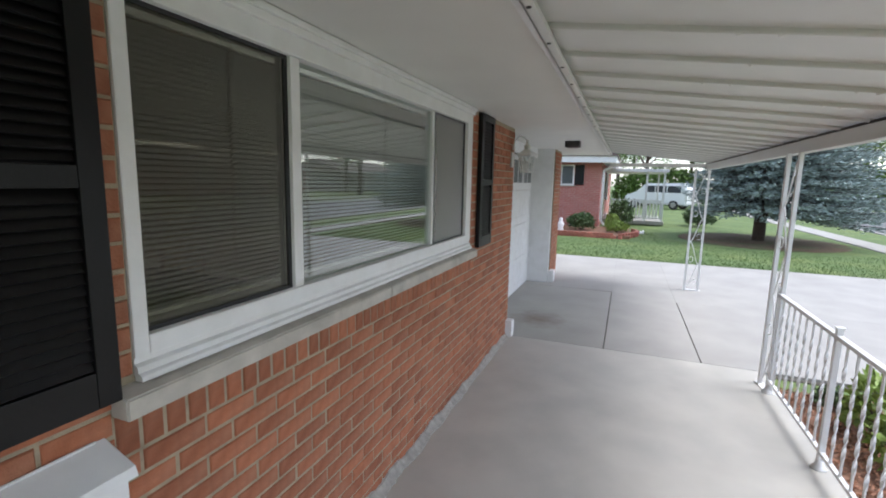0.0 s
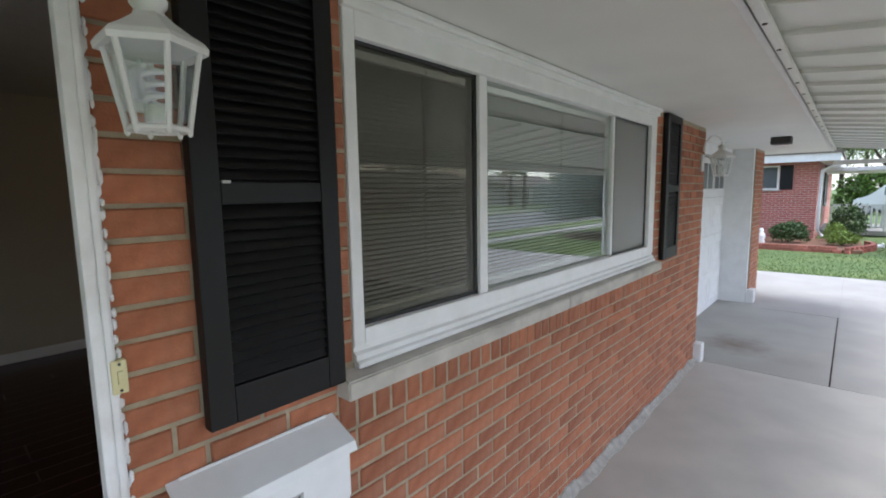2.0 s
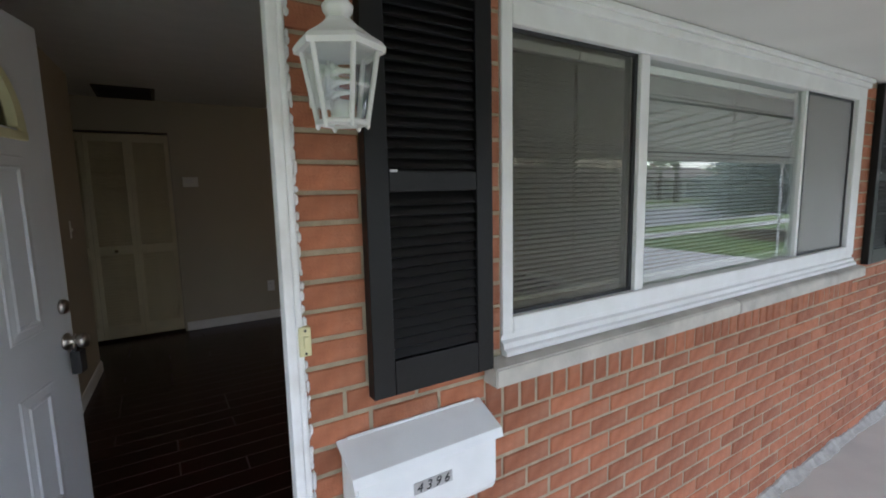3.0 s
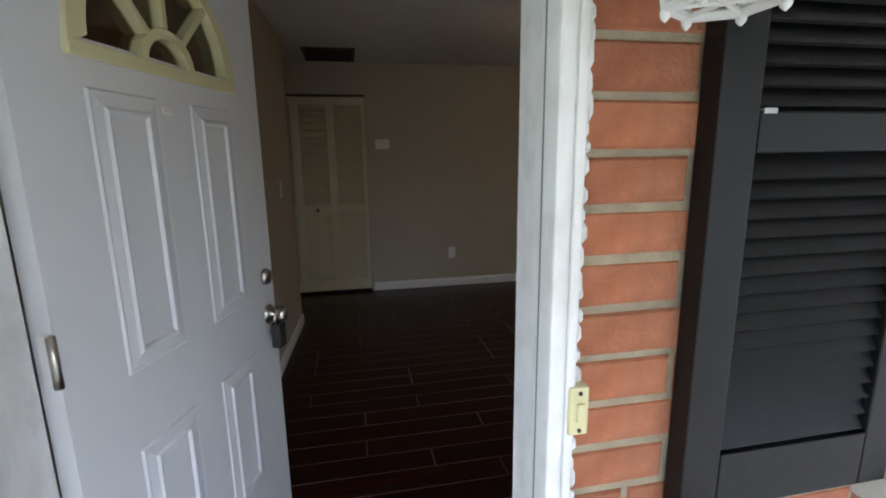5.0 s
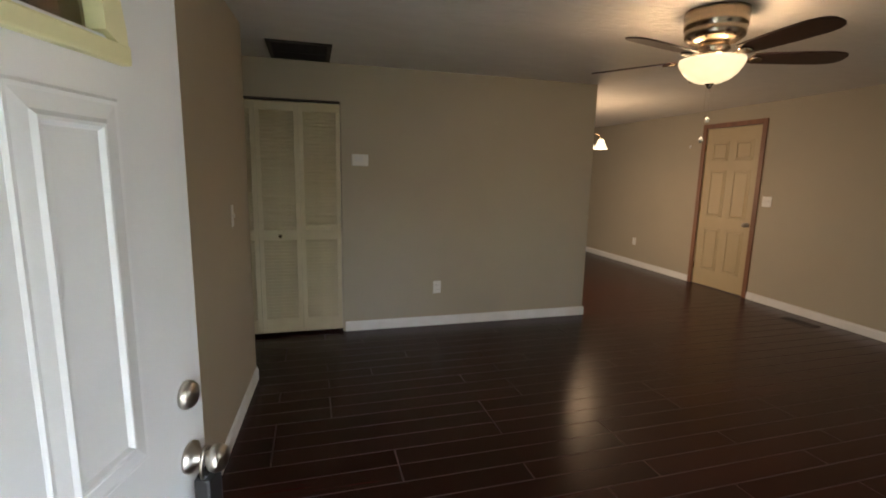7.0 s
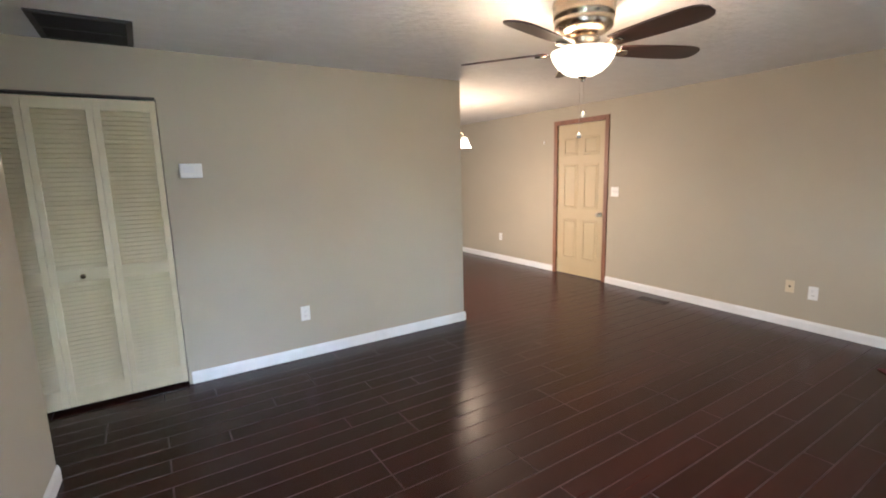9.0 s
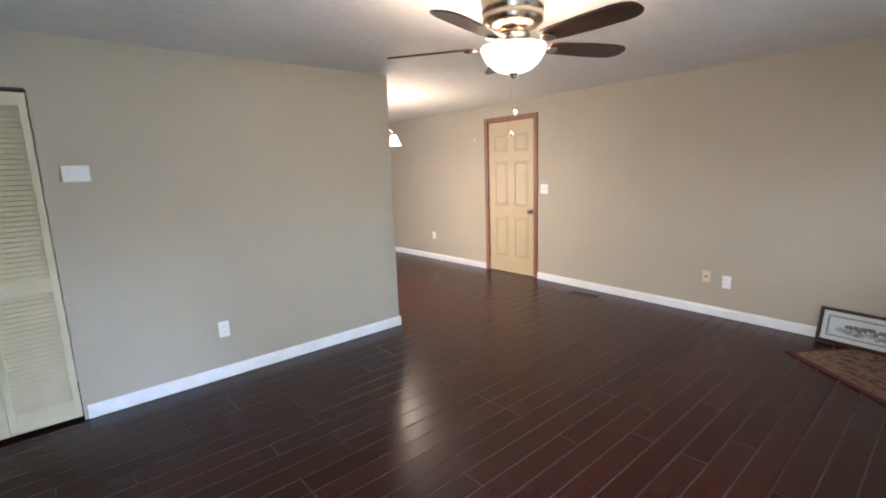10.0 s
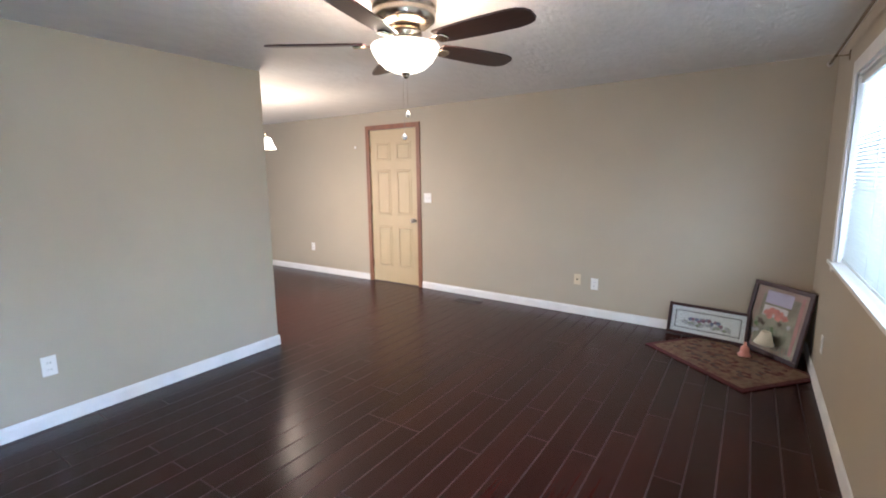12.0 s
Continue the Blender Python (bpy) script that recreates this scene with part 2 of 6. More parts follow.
M_PLATE = material("white_plastic", (0.78, 0.78, 0.76), 0.4, vary=0.02)
M_IVPLATE = material("almond_plastic", (0.62, 0.54, 0.36), 0.45, vary=0.02)
M_VENT = material("dark_grille_metal", (0.035, 0.03, 0.027), 0.6, vary=0.15)
M_GAP_SHADE = material("frame_gap_shade", (0.20, 0.20, 0.20), 0.7, vary=0.15)
M_DARK = material("dark_slot", (0.01, 0.01, 0.01), 0.9, vary=0.1)
M_FRAME = material("mahogany_frame", (0.030, 0.009, 0.009), 0.35, vary=0.3, scale=15)
M_MAT = material("picture_mat", (0.74, 0.75, 0.76), 0.7, vary=0.03)
M_INK = material("blue_grey_ink", (0.14, 0.16, 0.27), 0.8, vary=0.4, scale=40)
M_INK2 = material("plum_ink", (0.20, 0.10, 0.16), 0.8, vary=0.4, scale=40)
M_PASTEL = material("pastel_print", (0.33, 0.22, 0.20), 0.7, vary=0.3, scale=5, stain=(0.30, 0.34, 0.26), stain_scale=4, stain_amount=0.8)
M_PALE = material("pale_print", (0.62, 0.58, 0.60), 0.7, vary=0.1)
M_CORAL = material("coral_print", (0.55, 0.20, 0.17), 0.7, vary=0.3, scale=20)
M_LILAC = material("lilac_print", (0.45, 0.42, 0.62), 0.7, vary=0.2)
M_GREENINK = material("grey_green_print", (0.22, 0.25, 0.18), 0.7, vary=0.4, scale=30)
M_PALEINK = material("pale_grey_ink", (0.42, 0.42, 0.45), 0.8, vary=0.3, scale=40)
M_SAGE = material("sage_print", (0.25, 0.25, 0.19), 0.7, vary=0.4, scale=9, stain=(0.16, 0.13, 0.10), stain_scale=7, stain_amount=0.8)
M_ROSE = material("rose_print", (0.42, 0.20, 0.20), 0.7, vary=0.3, scale=14)
M_RUG = material("tan_rug_pile", (0.17, 0.112, 0.062), 0.95, vary=0.35, scale=30, bump=0.6, bump_scale=200, stain=(0.085, 0.018, 0.018), stain_scale=19, stain_amount=1.0)
M_RUGRED = material("burgundy_rug_pile", (0.07, 0.011, 0.014), 0.95, vary=0.3, scale=40, bump=0.6, bump_scale=200)
M_LAMPSHADE = material("cream_lampshade", (0.72, 0.66, 0.50), 0.8, vary=0.03)
M_PINK = material("pink_glazed_ceramic", (0.62, 0.27, 0.19), 0.3, vary=0.1)
M_NEEDLE = material("blue_spruce_needles", (0.25, 0.31, 0.295), 0.75, vary=0.2, scale=3, island=0.45)
M_SHRUB = material("shrub_leaves", (0.055, 0.10, 0.028), 0.6, vary=0.2, island=0.5)
M_LIME = material("lime_leaves", (0.20, 0.28, 0.05), 0.6, vary=0.2, island=0.4)
M_LEAF = material("tree_leaves", (0.10, 0.17, 0.03), 0.6, vary=0.2, island=0.5)
M_BARK = material("bark", (0.07, 0.05, 0.04), 0.95, vary=0.3, scale=12, bump=0.8, bump_scale=30)
M_NBRICK = brick_pattern("neighbour_brick", (0.42, 0.12, 0.095), (0.33, 0.09, 0.075), (0.50, 0.42, 0.36), 0.22, 0.075)
M_ROOF = material("roof_shingles", (0.16, 0.13, 0.11), 0.9, vary=0.25, scale=9, bump=0.4, stretch=(1, 1, 4))
M_EDGEBRICK = material("garden_edging_brick", (0.40, 0.14, 0.10), 0.9, vary=0.2, piece=0.25)
M_SIDING = material("grey_siding", (0.30, 0.29, 0.28), 0.7, vary=0.06)
M_CAR = material("white_car_paint", (0.78, 0.79, 0.80), 0.25, vary=0.02, coat=0.5)
M_CARGLASS = material("tinted_car_glass", (0.05, 0.06, 0.07), 0.08, vary=0.05)
M_TYRE = material("tyre_rubber", (0.03, 0.03, 0.03), 0.8, vary=0.1)
M_WINDARK = material("far_window_glass", (0.10, 0.12, 0.13), 0.1, vary=0.2, scale=1)
M_GALV = material("dull_metal", (0.45, 0.45, 0.45), 0.4, 0.8, vary=0.1)


# ---- building tools ----
def box(bm, lo, hi, bevel=0.0, m=None):
    x0, y0, z0 = lo
    x1, y1, z1 = hi
    vs = [bm.verts.new(p) for p in ((x0, y0, z0), (x1, y0, z0), (x1, y1, z0), (x0, y1, z0), (x0, y0, z1), (x1, y0, z1), (x1, y1, z1), (x0, y1, z1))]
    fs = [bm.faces.new([vs[i] for i in q]) for q in ((3, 2, 1, 0), (4, 5, 6, 7), (0, 1, 5, 4), (1, 2, 6, 5), (2, 3, 7, 6), (3, 0, 4, 7))]
    if bevel:
        edges = list({e for f in fs for e in f.edges})
        made = bmesh.ops.bevel(bm, geom=edges, offset=bevel, segments=2, profile=0.6, affect="EDGES")
        vs = list({v for f in made["faces"] for v in f.verts} | {v for v in vs if v.is_valid})
    if m is not None:
        bmesh.ops.transform(bm, matrix=m, verts=vs)
    return bm


def cyl(bm, p0, p1, r0, r1=None, seg=12, caps=True):
    p0, p1 = Vector(p0), Vector(p1)
    r1 = r0 if r1 is None else r1
    way = (p1 - p0).normalized()
    side = way.orthogonal().normalized()
    up = way.cross(side)
    rings = []
    for p, r in ((p0, r0), (p1, r1)):
        rings.append([bm.verts.new(p + r * (math.cos(a) * side + math.sin(a) * up)) for a in [2 * math.pi * i / seg for i in range(seg)]])
    for i in range(seg):
        f = bm.faces.new((rings[0][i], rings[0][(i + 1) % seg], rings[1][(i + 1) % seg], rings[1][i]))
        f.smooth = seg > 8
    if caps:
        bm.faces.new(rings[0][::-1])
        bm.faces.new(rings[1])
    return bm


def lathe(bm, profile, at=(0, 0, 0), seg=24, smooth=True, start=0.0):
    """Turns (radius, height) pairs about the upright axis through at."""
    rings = []
    for r, z in profile:
        rings.append([bm.verts.new((at[0] + r * math.cos(start + 2 * math.pi * i / seg), at[1] + r * math.sin(start + 2 * math.pi * i / seg), at[2] + z)) for i in range(seg)])
    for a, b in zip(rings, rings[1:]):
        for i in range(seg):
            f = bm.faces.new((a[i], a[(i + 1) % seg], b[(i + 1) % seg], b[i]))
            f.smooth = smooth
    if profile[0][0] > 1e-4:
        bm.faces.new(rings[0][::-1])
    if profile[-1][0] > 1e-4:
        bm.faces.new(rings[-1])
    return bm


def tube(bm, points, r, seg=8):
    """A bent rod through the points."""
    pts = [Vector(p) for p in points]
    rings = []
    for i, p in enumerate(pts):
        way = (pts[min(i + 1, len(pts) - 1)] - pts[max(i - 1, 0)]).normalized()
        side = way.cross(Vector((0.13, 0.31, 0.94))).normalized()
        up = way.cross(side)
        rings.append([bm.verts.new(p + r * (math.cos(2 * math.pi * k / seg) * side + math.sin(2 * math.pi * k / seg) * up)) for k in range(seg)])
    for a, b in zip(rings, rings[1:]):
        for k in range(seg):
            f = bm.faces.new((a[k], a[(k + 1) % seg], b[(k + 1) % seg], b[k]))
            f.smooth = True
    bm.faces.new(rings[0][::-1])
    bm.faces.new(rings[-1])
    return bm


def prism(bm, outline, to3d, a, b):
    """Extrudes a flat outline from a to b; to3d(u, v, w) places it."""
    lo = [bm.verts.new(to3d(u, v, a)) for u, v in outline]
    hi = [bm.verts.new(to3d(u, v, b)) for u, v in outline]
    n = len(outline)
    for i in range(n):
        bm.faces.new((lo[i], lo[(i + 1) % n], hi[(i + 1) % n], hi[i]))
    bm.faces.new(lo[::-1])
    bm.faces.new(hi)
    return bm


def part(name, bm, mat, parent=None, label="", kind="", m=None, keep=False):
    """Links a bmesh as one mesh object, under a thing where parent is given."""
    if isinstance(bm, bpy.types.Mesh):
        data = bm
    else:
        bmesh.ops.recalc_face_normals(bm, faces=bm.faces[:])
        data = bpy.data.meshes.new(name)
        bm.to_mesh(data)
        bm.free()
        data.materials.append(mat)
    ob = new(name, data)
    if parent is not None:
        ob.parent = parent
    if m is not None:
        ob.matrix_local = m
    return tagged(ob, label=label, kind=kind)


def thing(name, at, label, category, group="", kind="", turn=0.0):
    ob = new(name)
    ob.empty_display_size = 0.1
    ob.matrix_world = pose(*at, 0, 0, turn)
    return tagged(ob, label, category, group, kind)


def boxes(*pairs, bevel=0.0):
    bm = bmesh.new()
    for lo, hi in pairs:
        box(bm, lo, hi, bevel)
    return bm


def quick(name, verts, faces, mat, parent=None, label="", kind="", smooth=False):
    """One mesh straight from computed vertices, for the many-pieced things."""
    data = bpy.data.meshes.new(name)
    data.from_pydata(verts, [], faces)
    data.materials.append(mat)
    ob = new(name, data)
    if parent is not None:
        ob.parent = parent
    return tagged(ob, label=label, kind=kind)


# ---- ground, slabs, street ----
part("ground", boxes(((-250, -250, -0.30), (400, 400, -0.04))), M_GRASS, label="green mown lawn around the houses", kind="structure")
part("porch_floor", boxes(((-3.5, -2.56, -0.25), (4.95, 0.10, 0.0)), bevel=0.006), M_CONC, label="smooth grey painted concrete porch slab", kind="structure")
drive = part("driveway", boxes(((4.90, -11.0, -0.28), (11.64, 5.9, -0.03))), M_JOINT, label="pale concrete driveway slabs with dark joints", kind="structure")
for x0, x1, y0, y1, mt in ((4.962, 7.85, -1.075, 0.40, M_APRON), (4.962, 11.6, -2.02, -1.087, M_DRIVE), (4.962, 7.55, -6.0, -2.032, M_DRIVE), (7.862, 11.6, -1.0865, 5.8, M_DRIVE),
                           (7.551, 11.6, -6.0, -2.0205, M_DRIVE), (4.962, 8.2, -10.9, -6.012, M_DRIVE), (8.212, 11.6, -10.9, -6.012, M_DRIVE)):
    part("slab", boxes(((x0, y0, -0.2), (x1, y1, -0.002)), bevel=0.004), mt, drive)
part("sidewalk", boxes(((11.66, -9.15, -0.2), (120, -8.25, -0.015)), ((-60, -9.15, -0.2), (4.9, -8.25, -0.015))), M_DRIVE, label="pale concrete sidewalk along the lawns", kind="structure")
part("road", boxes(((-150, -20.0, -0.2), (250, -11.2, -0.034))), M_ROAD, label="grey asphalt residential street", kind="structure")
part("kerb", boxes(((-150, -11.2, -0.25), (4.9, -11.02, -0.01)), ((11.7, -11.2, -0.25), (250, -11.02, -0.01)), ((-150, -20.2, -0.25), (250, -20.0, -0.01))), M_DRIVE, label="concrete kerb along the street", kind="structure")
part("opposite_lawn_walk", boxes(((-150, -23.5, -0.2), (250, -22.3, -0.02))), M_DRIVE, label="concrete sidewalk across the street", kind="structure")

# ---- front wall ----
DX0, DX1, DZ1 = -0.90, 0.0, 2.41       # front door opening
WX0, WX1, WZ0, WZ1 = 0.61, 3.455, 1.235, 2.345   # picture window opening


def wall_with_holes(x0, x1, y0, y1, z0, z1, holes):
    """Boxes of a wall along x around its openings (x0, x1, z0, z1), in order of x."""
    out, at = [], x0
    for a, b, c, d in holes:
        out.append(((at, y0, z0), (a, y1, z1)))
        if c > z0:
            out.append(((a, y0, z0), (b, y1, c)))
        if d < z1:
            out.append(((a, y0, d), (b, y1, z1)))
        at = b
    out.append(((at, y0, z0), (x1, y1, z1)))
    return boxes(*out)


HOLES = [(DX0, DX1 + 0.13, ZF - 0.02, DZ1), (WX0, WX1, WZ0, WZ1)]
wall_front = part("wall_front", wall_with_holes(-3.5, 4.97, 0.0045, 0.345, -0.2, 2.75, HOLES), M_MORTAR, label="orange brick house wall with grey mortar joints", kind="structure")
part("wall_front_inside", wall_with_holes(-0.99, 0.50, 0.345, 0.36, ZF - 0.1, ZC, [(DX0, DX1 + 0.14, ZF - 0.02, DZ1)]), M_WALL, label="beige painted plaster wall by the front door", kind="structure")
part("wall_window_inside", wall_with_holes(0.50, 4.61, 0.345, YI, ZF - 0.1, ZC, [(WX0 - 0.01, WX1 + 0.01, WZ0, WZ1)]), M_WALL, label="beige painted plaster wall round the window", kind="structure")
rnd = random.Random(31)
verts, faces = [], []
steps = 420
for i in range(steps + 1):      # ragged cement smear, wider and higher in places
    x = -3.5 + 8.42 * i / steps
    out = 0.030 + 0.030 * abs(noise.noise(Vector((x * 2.3, 0, 4)))) + rnd.uniform(0, 0.014)
    up = 0.030 + 0.045 * abs(noise.noise(Vector((x * 3.1, 7, 1)))) + rnd.uniform(0, 0.012)
    verts += [(x, 0.006, up), (x, -0.008 - rnd.uniform(0, 0.004), up * 0.96), (x, -out * 0.55, up * 0.45 + rnd.uniform(-0.003, 0.003)), (x, -out, 0.004), (x, -out, -0.02), (x, 0.006, -0.02)]
    if i:
        k = 6 * i
        faces += [(k - 6 + j, k + j, k + (j + 1) % 6, k - 6 + (j + 1) % 6) for j in range(6)]
faces += [(0, 1, 2, 3, 4, 5), tuple(6 * steps + j for j in range(5, -1, -1))]
quick("wall_foundation", verts, faces, M_SMEAR, label="rough grey cement smear along the wall foot", kind="structure")
part("wall_filler", boxes(((0.001, 0.0045, -0.1), (0.131, 0.060, 2.45))), M_MORTAR, label="mortar behind the pier bricks", kind="structure")
part("threshold", boxes(((DX0, -0.03, ZF - 0.05), (DX1, 0.35, ZF - 0.008)), bevel=0.006), M_GALV, label="worn metal door threshold", kind="structure")

# door frame
frame_d = tagged(new("door_frame"), "white painted wooden front door frame, chipped", "door frame", kind="structure")
part("brick_mould", boxes(((-0.042, -0.014, ZF - 0.3), (-0.002, 0.030, DZ1)), ((-0.020, -0.020, ZF - 0.3), (-0.006, -0.014, DZ1)), bevel=0.004), M_OLDWHITE, frame_d, "weathered white moulding with ragged caulk")
part("jamb", boxes(((0.004, 0.062, ZF - 0.02), (0.129, 0.247, DZ1)), ((-0.035, 0.038, ZF - 0.02), (0.003, 0.061, DZ1)), bevel=0.003), M_OLDWHITE, frame_d, "scuffed white jamb")
# Grey strip gives the gap between moulding and jamb its shade by colour.
part("gap_shade_strip", boxes(((-0.040, 0.0305, ZF - 0.02), (-0.020, 0.0375, DZ1))), M_GAP_SHADE, frame_d, "grey strip coloured for the shade in the frame gap")
part("jamb", boxes(((-0.899, 0.02, ZF - 0.02), (-0.872, 0.344, DZ1)), ((-0.872, 0.10, ZF - 0.02), (-0.858, 0.20, DZ1)), bevel=0.003), M_OLDWHITE, frame_d)
part("brick_mould", boxes(((-0.90, -0.014, ZF - 0.3), (-0.86, 0.018, DZ1)), bevel=0.004), M_OLDWHITE, frame_d)
part("head_jamb", boxes(((-0.87, 0.02, DZ1 - 0.03), (-0.04, 0.26, DZ1 - 0.002)), bevel=0.003), M_OLDWHITE, frame_d)
bm = bmesh.new()
for i in range(70):      # ragged caulk line between moulding and brick
    z = 0.40 + i * 0.0275 + random.uniform(-0.01, 0.01)
    bmesh.ops.create_icosphere(bm, subdivisions=1, radius=random.uniform(0.006, 0.011), matrix=Matrix.Translation((0.001 + random.uniform(-0.002, 0.004), -0.004, z)) @ Matrix.Diagonal((0.7, 0.8, random.uniform(1, 2.6), 1)))
part("caulk", bm, M_OLDWHITE, frame_d, "lumpy white caulk bead")

bell = thing("doorbell", (0.0, -0.016, 1.392), "ivory plastic doorbell button on the door moulding", "doorbell")
part("plate", boxes(((-0.016, -0.010, -0.036), (0.013, 0.010, 0.036)), bevel=0.004), M_BELL, bell)
part("button", boxes(((-0.006, -0.016, -0.014), (0.005, -0.009, 0.014)), bevel=0.002), M_BELL, bell)
for z in (-0.028, 0.028):
    part("screw", cyl(bmesh.new(), (-0.001, -0.012, z), (-0.001, -0.009, z), 0.003), M_RUBBER, bell)

# ---- open front door ----
DW = 0.914
fdoor = thing("front_door", (-0.852, 0.302, ZF + 0.008), "white steel panel front door standing open inwards", "door", turn=73.7)
FO = 0.055      # offset of the leaf's edge


def door_panel(bm, s0, s1, z0, z1, y=0.0, w=0.026, raise_=0.012, deep=0.006):
    """An embossed panel on the face y: a sloping mitred border that rises to a ridge round a flat field."""
    k, h = w / 0.026, raise_ / 0.012
    profile = [(0.0, deep), (0.0, -0.0005), (0.005, -0.004), (0.011, -0.0035), (0.034, -0.0065), (0.041, -0.011), (0.046, -0.0105), (0.052, -0.004), (0.060, -0.0045)]
    rings = []
    for d, p in profile:
        d, p = d * k, p * h if p < 0 else p
        rings.append([bm.verts.new((u, y + p, v)) for u, v in ((s0 + d, z0 + d), (s1 - d, z0 + d), (s1 - d, z1 - d), (s0 + d, z1 - d))])
    for a, b in zip(rings, rings[1:]):
        for i in range(4):
            bm.faces.new((a[i], a[(i + 1) % 4], b[(i + 1) % 4], b[i]))
    bm.faces.new(rings[-1])
    bm.faces.new(rings[0][::-1])


FR, FC, FZ = 0.27, 0.46, 1.957 - ZF - 0.008        # fan light: radius, centre, foot
bm = bmesh.new()
arc = [(FC + FR * math.cos(math.pi * i / 24), FZ + 0.02 + FR * 0.95 * math.sin(math.pi * i / 24)) for i in range(25)]
outline = [(0.05, 0), (DW, 0), (DW, FZ + 0.02), (0.05, FZ + 0.02)]
prism(bm, outline, lambda u, v, w: (u, w, v), 0.0, 0.044)
upper = [(0.05, FZ + 0.02)] + arc[::-1] + [(DW, FZ + 0.02), (DW, 1.975), (0.05, 1.975)]
prism(bm, upper, lambda u, v, w: (u, w, v), 0.0, 0.044)
part("leaf", bm, M_DOOR, fdoor, "white painted steel door leaf")
for s0, s1, z0, z1 in ((0.205, 0.41, 1.268, 1.878), (0.535, 0.735, 1.268, 1.878), (0.205, 0.41, 0.62, 1.085), (0.535, 0.735, 0.62, 1.085)):
    bm = bmesh.new()
    door_panel(bm, s0, s1, z0 - ZF, z1 - ZF)
    part("panel", bm, M_DOOR, fdoor)
bm = bmesh.new()
rim = [(FC + 0.005 + (FR + 0.022) * math.cos(math.pi * i / 24), (FR + 0.022) * 0.95 * math.sin(math.pi * i / 24)) for i in range(25)]
rin = [(FC + 0.005 + (FR - 0.025) * math.cos(math.pi * i / 24), 0.025 + (FR - 0.03) * 0.95 * math.sin(math.pi * i / 24)) for i in range(25)]
for (a, b), (c, d) in zip(zip(rim, rim[1:]), zip(rin, rin[1:])):
    prism(bm, [a, b, d, c], lambda u, v, w: (u, w, v + FZ), -0.012, 0.054)
box(bm, (FC - FR - 0.02, -0.014, FZ - 0.018), (FC + FR + 0.03, 0.054, FZ + 0.012), 0.004)
fan_frame = part("fan_light_frame", bm, M_CREAM, fdoor, "yellowed cream half-round light frame")
part("fan_light_pane", prism(bmesh.new(), [(u, v + FZ) for u, v in rin], lambda u, v, w: (u, w, v), 0.018, 0.023), M_FANGLASS, fan_frame).visible_shadow = False
for a in (45, 90, 135):
    c, s = math.cos(radians(a)), math.sin(radians(a))
    bm = bmesh.new()
    box(bm, (0.085, -0.008, -0.009), (FR - 0.02, 0.05, 0.009), 0.003, Matrix.Translation((FC + 0.005, 0, FZ + 0.012)) @ Matrix.Rotation(-radians(a), 4, "Y"))
    part("fan_light_bar", bm, M_CREAM, fan_frame)
bm = bmesh.new()
h1 = [(FC + 0.005 + 0.098 * math.cos(math.pi * i / 12), 0.01 + 0.085 * math.sin(math.pi * i / 12)) for i in range(13)]
h2 = [(FC + 0.005 + 0.075 * math.cos(math.pi * i / 12), 0.01 + 0.062 * math.sin(math.pi * i / 12)) for i in range(13)]
for (a, b), (c, d) in zip(zip(h1, h1[1:]), zip(h2, h2[1:])):
    prism(bm, [a, b, d, c], lambda u, v, w: (u, w, v + FZ), -0.009, 0.05)
part("fan_light_hub", bm, M_CREAM, fan_frame)
KZ, BZ = 1.188 - ZF, 1.325 - ZF


def turned(profile, at, way=-1):
    """A turned knob that stands out along -y (or +y)."""
    bm = bmesh.new()
    lathe(bm, profile, seg=24)
    bmesh.ops.transform(bm, matrix=Matrix.Translation(at) @ Matrix.Rotation(radians(90 if way < 0 else -90), 4, "X"), verts=bm.verts)
    return bm


SB = 0.855
part("deadbolt", turned([(0.029, 0), (0.029, 0.008), (0.024, 0.017), (0.014, 0.021), (0.001, 0.021)], (SB, -0.001, BZ)), M_NICKEL, fdoor, "round satin nickel deadbolt")
knob = part("knob", turned([(0.033, 0), (0.033, 0.006), (0.02, 0.014), (0.012, 0.03), (0.014, 0.038), (0.026, 0.046), (0.029, 0.058), (0.024, 0.07), (0.001, 0.073)], (SB, -0.001, KZ)), M_NICKEL, fdoor, "satin nickel door knob")
part("knob", turned([(0.033, 0), (0.033, 0.006), (0.012, 0.014), (0.012, 0.034), (0.027, 0.046), (0.027, 0.062), (0.001, 0.07)], (SB, 0.045, KZ), 1), M_NICKEL, fdoor)
lockbox = thing("key_lockbox", (0, 0, 0), "black key lock box hanging from the door knob", "lock box")
lockbox.matrix_world = fdoor.matrix_world @ Matrix.Translation((SB, -0.03, KZ))
part("box", boxes(((-0.026, -0.022, -0.125), (0.026, 0.012, -0.035)), bevel=0.006), M_RUBBER, lockbox)
part("shackle", tube(bmesh.new(), [(-0.018, -0.004, -0.04), (-0.02, -0.004, -0.01), (-0.012, -0.004, 0.018), (0, -0.004, 0.024), (0.012, -0.004, 0.018), (0.02, -0.004, -0.01), (0.018, -0.004, -0.04)], 0.004), M_NICKEL, lockbox)
part("shackle_cover", boxes(((-0.02, -0.012, -0.045), (0.02, 0.008, -0.028)), bevel=0.004), M_RUBBER, lockbox)
for z in (0.20, 1.005, 1.78):
    hin = part("hinge", boxes(((0.046, -0.004, z - 0.05), (0.052, 0.03, z + 0.05)), bevel=0.001), M_OLDWHITE, fdoor, "paint-spattered steel hinge")
    part("hinge_pin", cyl(bmesh.new(), (0.040, -0.006, z - 0.05), (0.040, -0.006, z + 0.05), 0.008), M_NICKEL, hin)
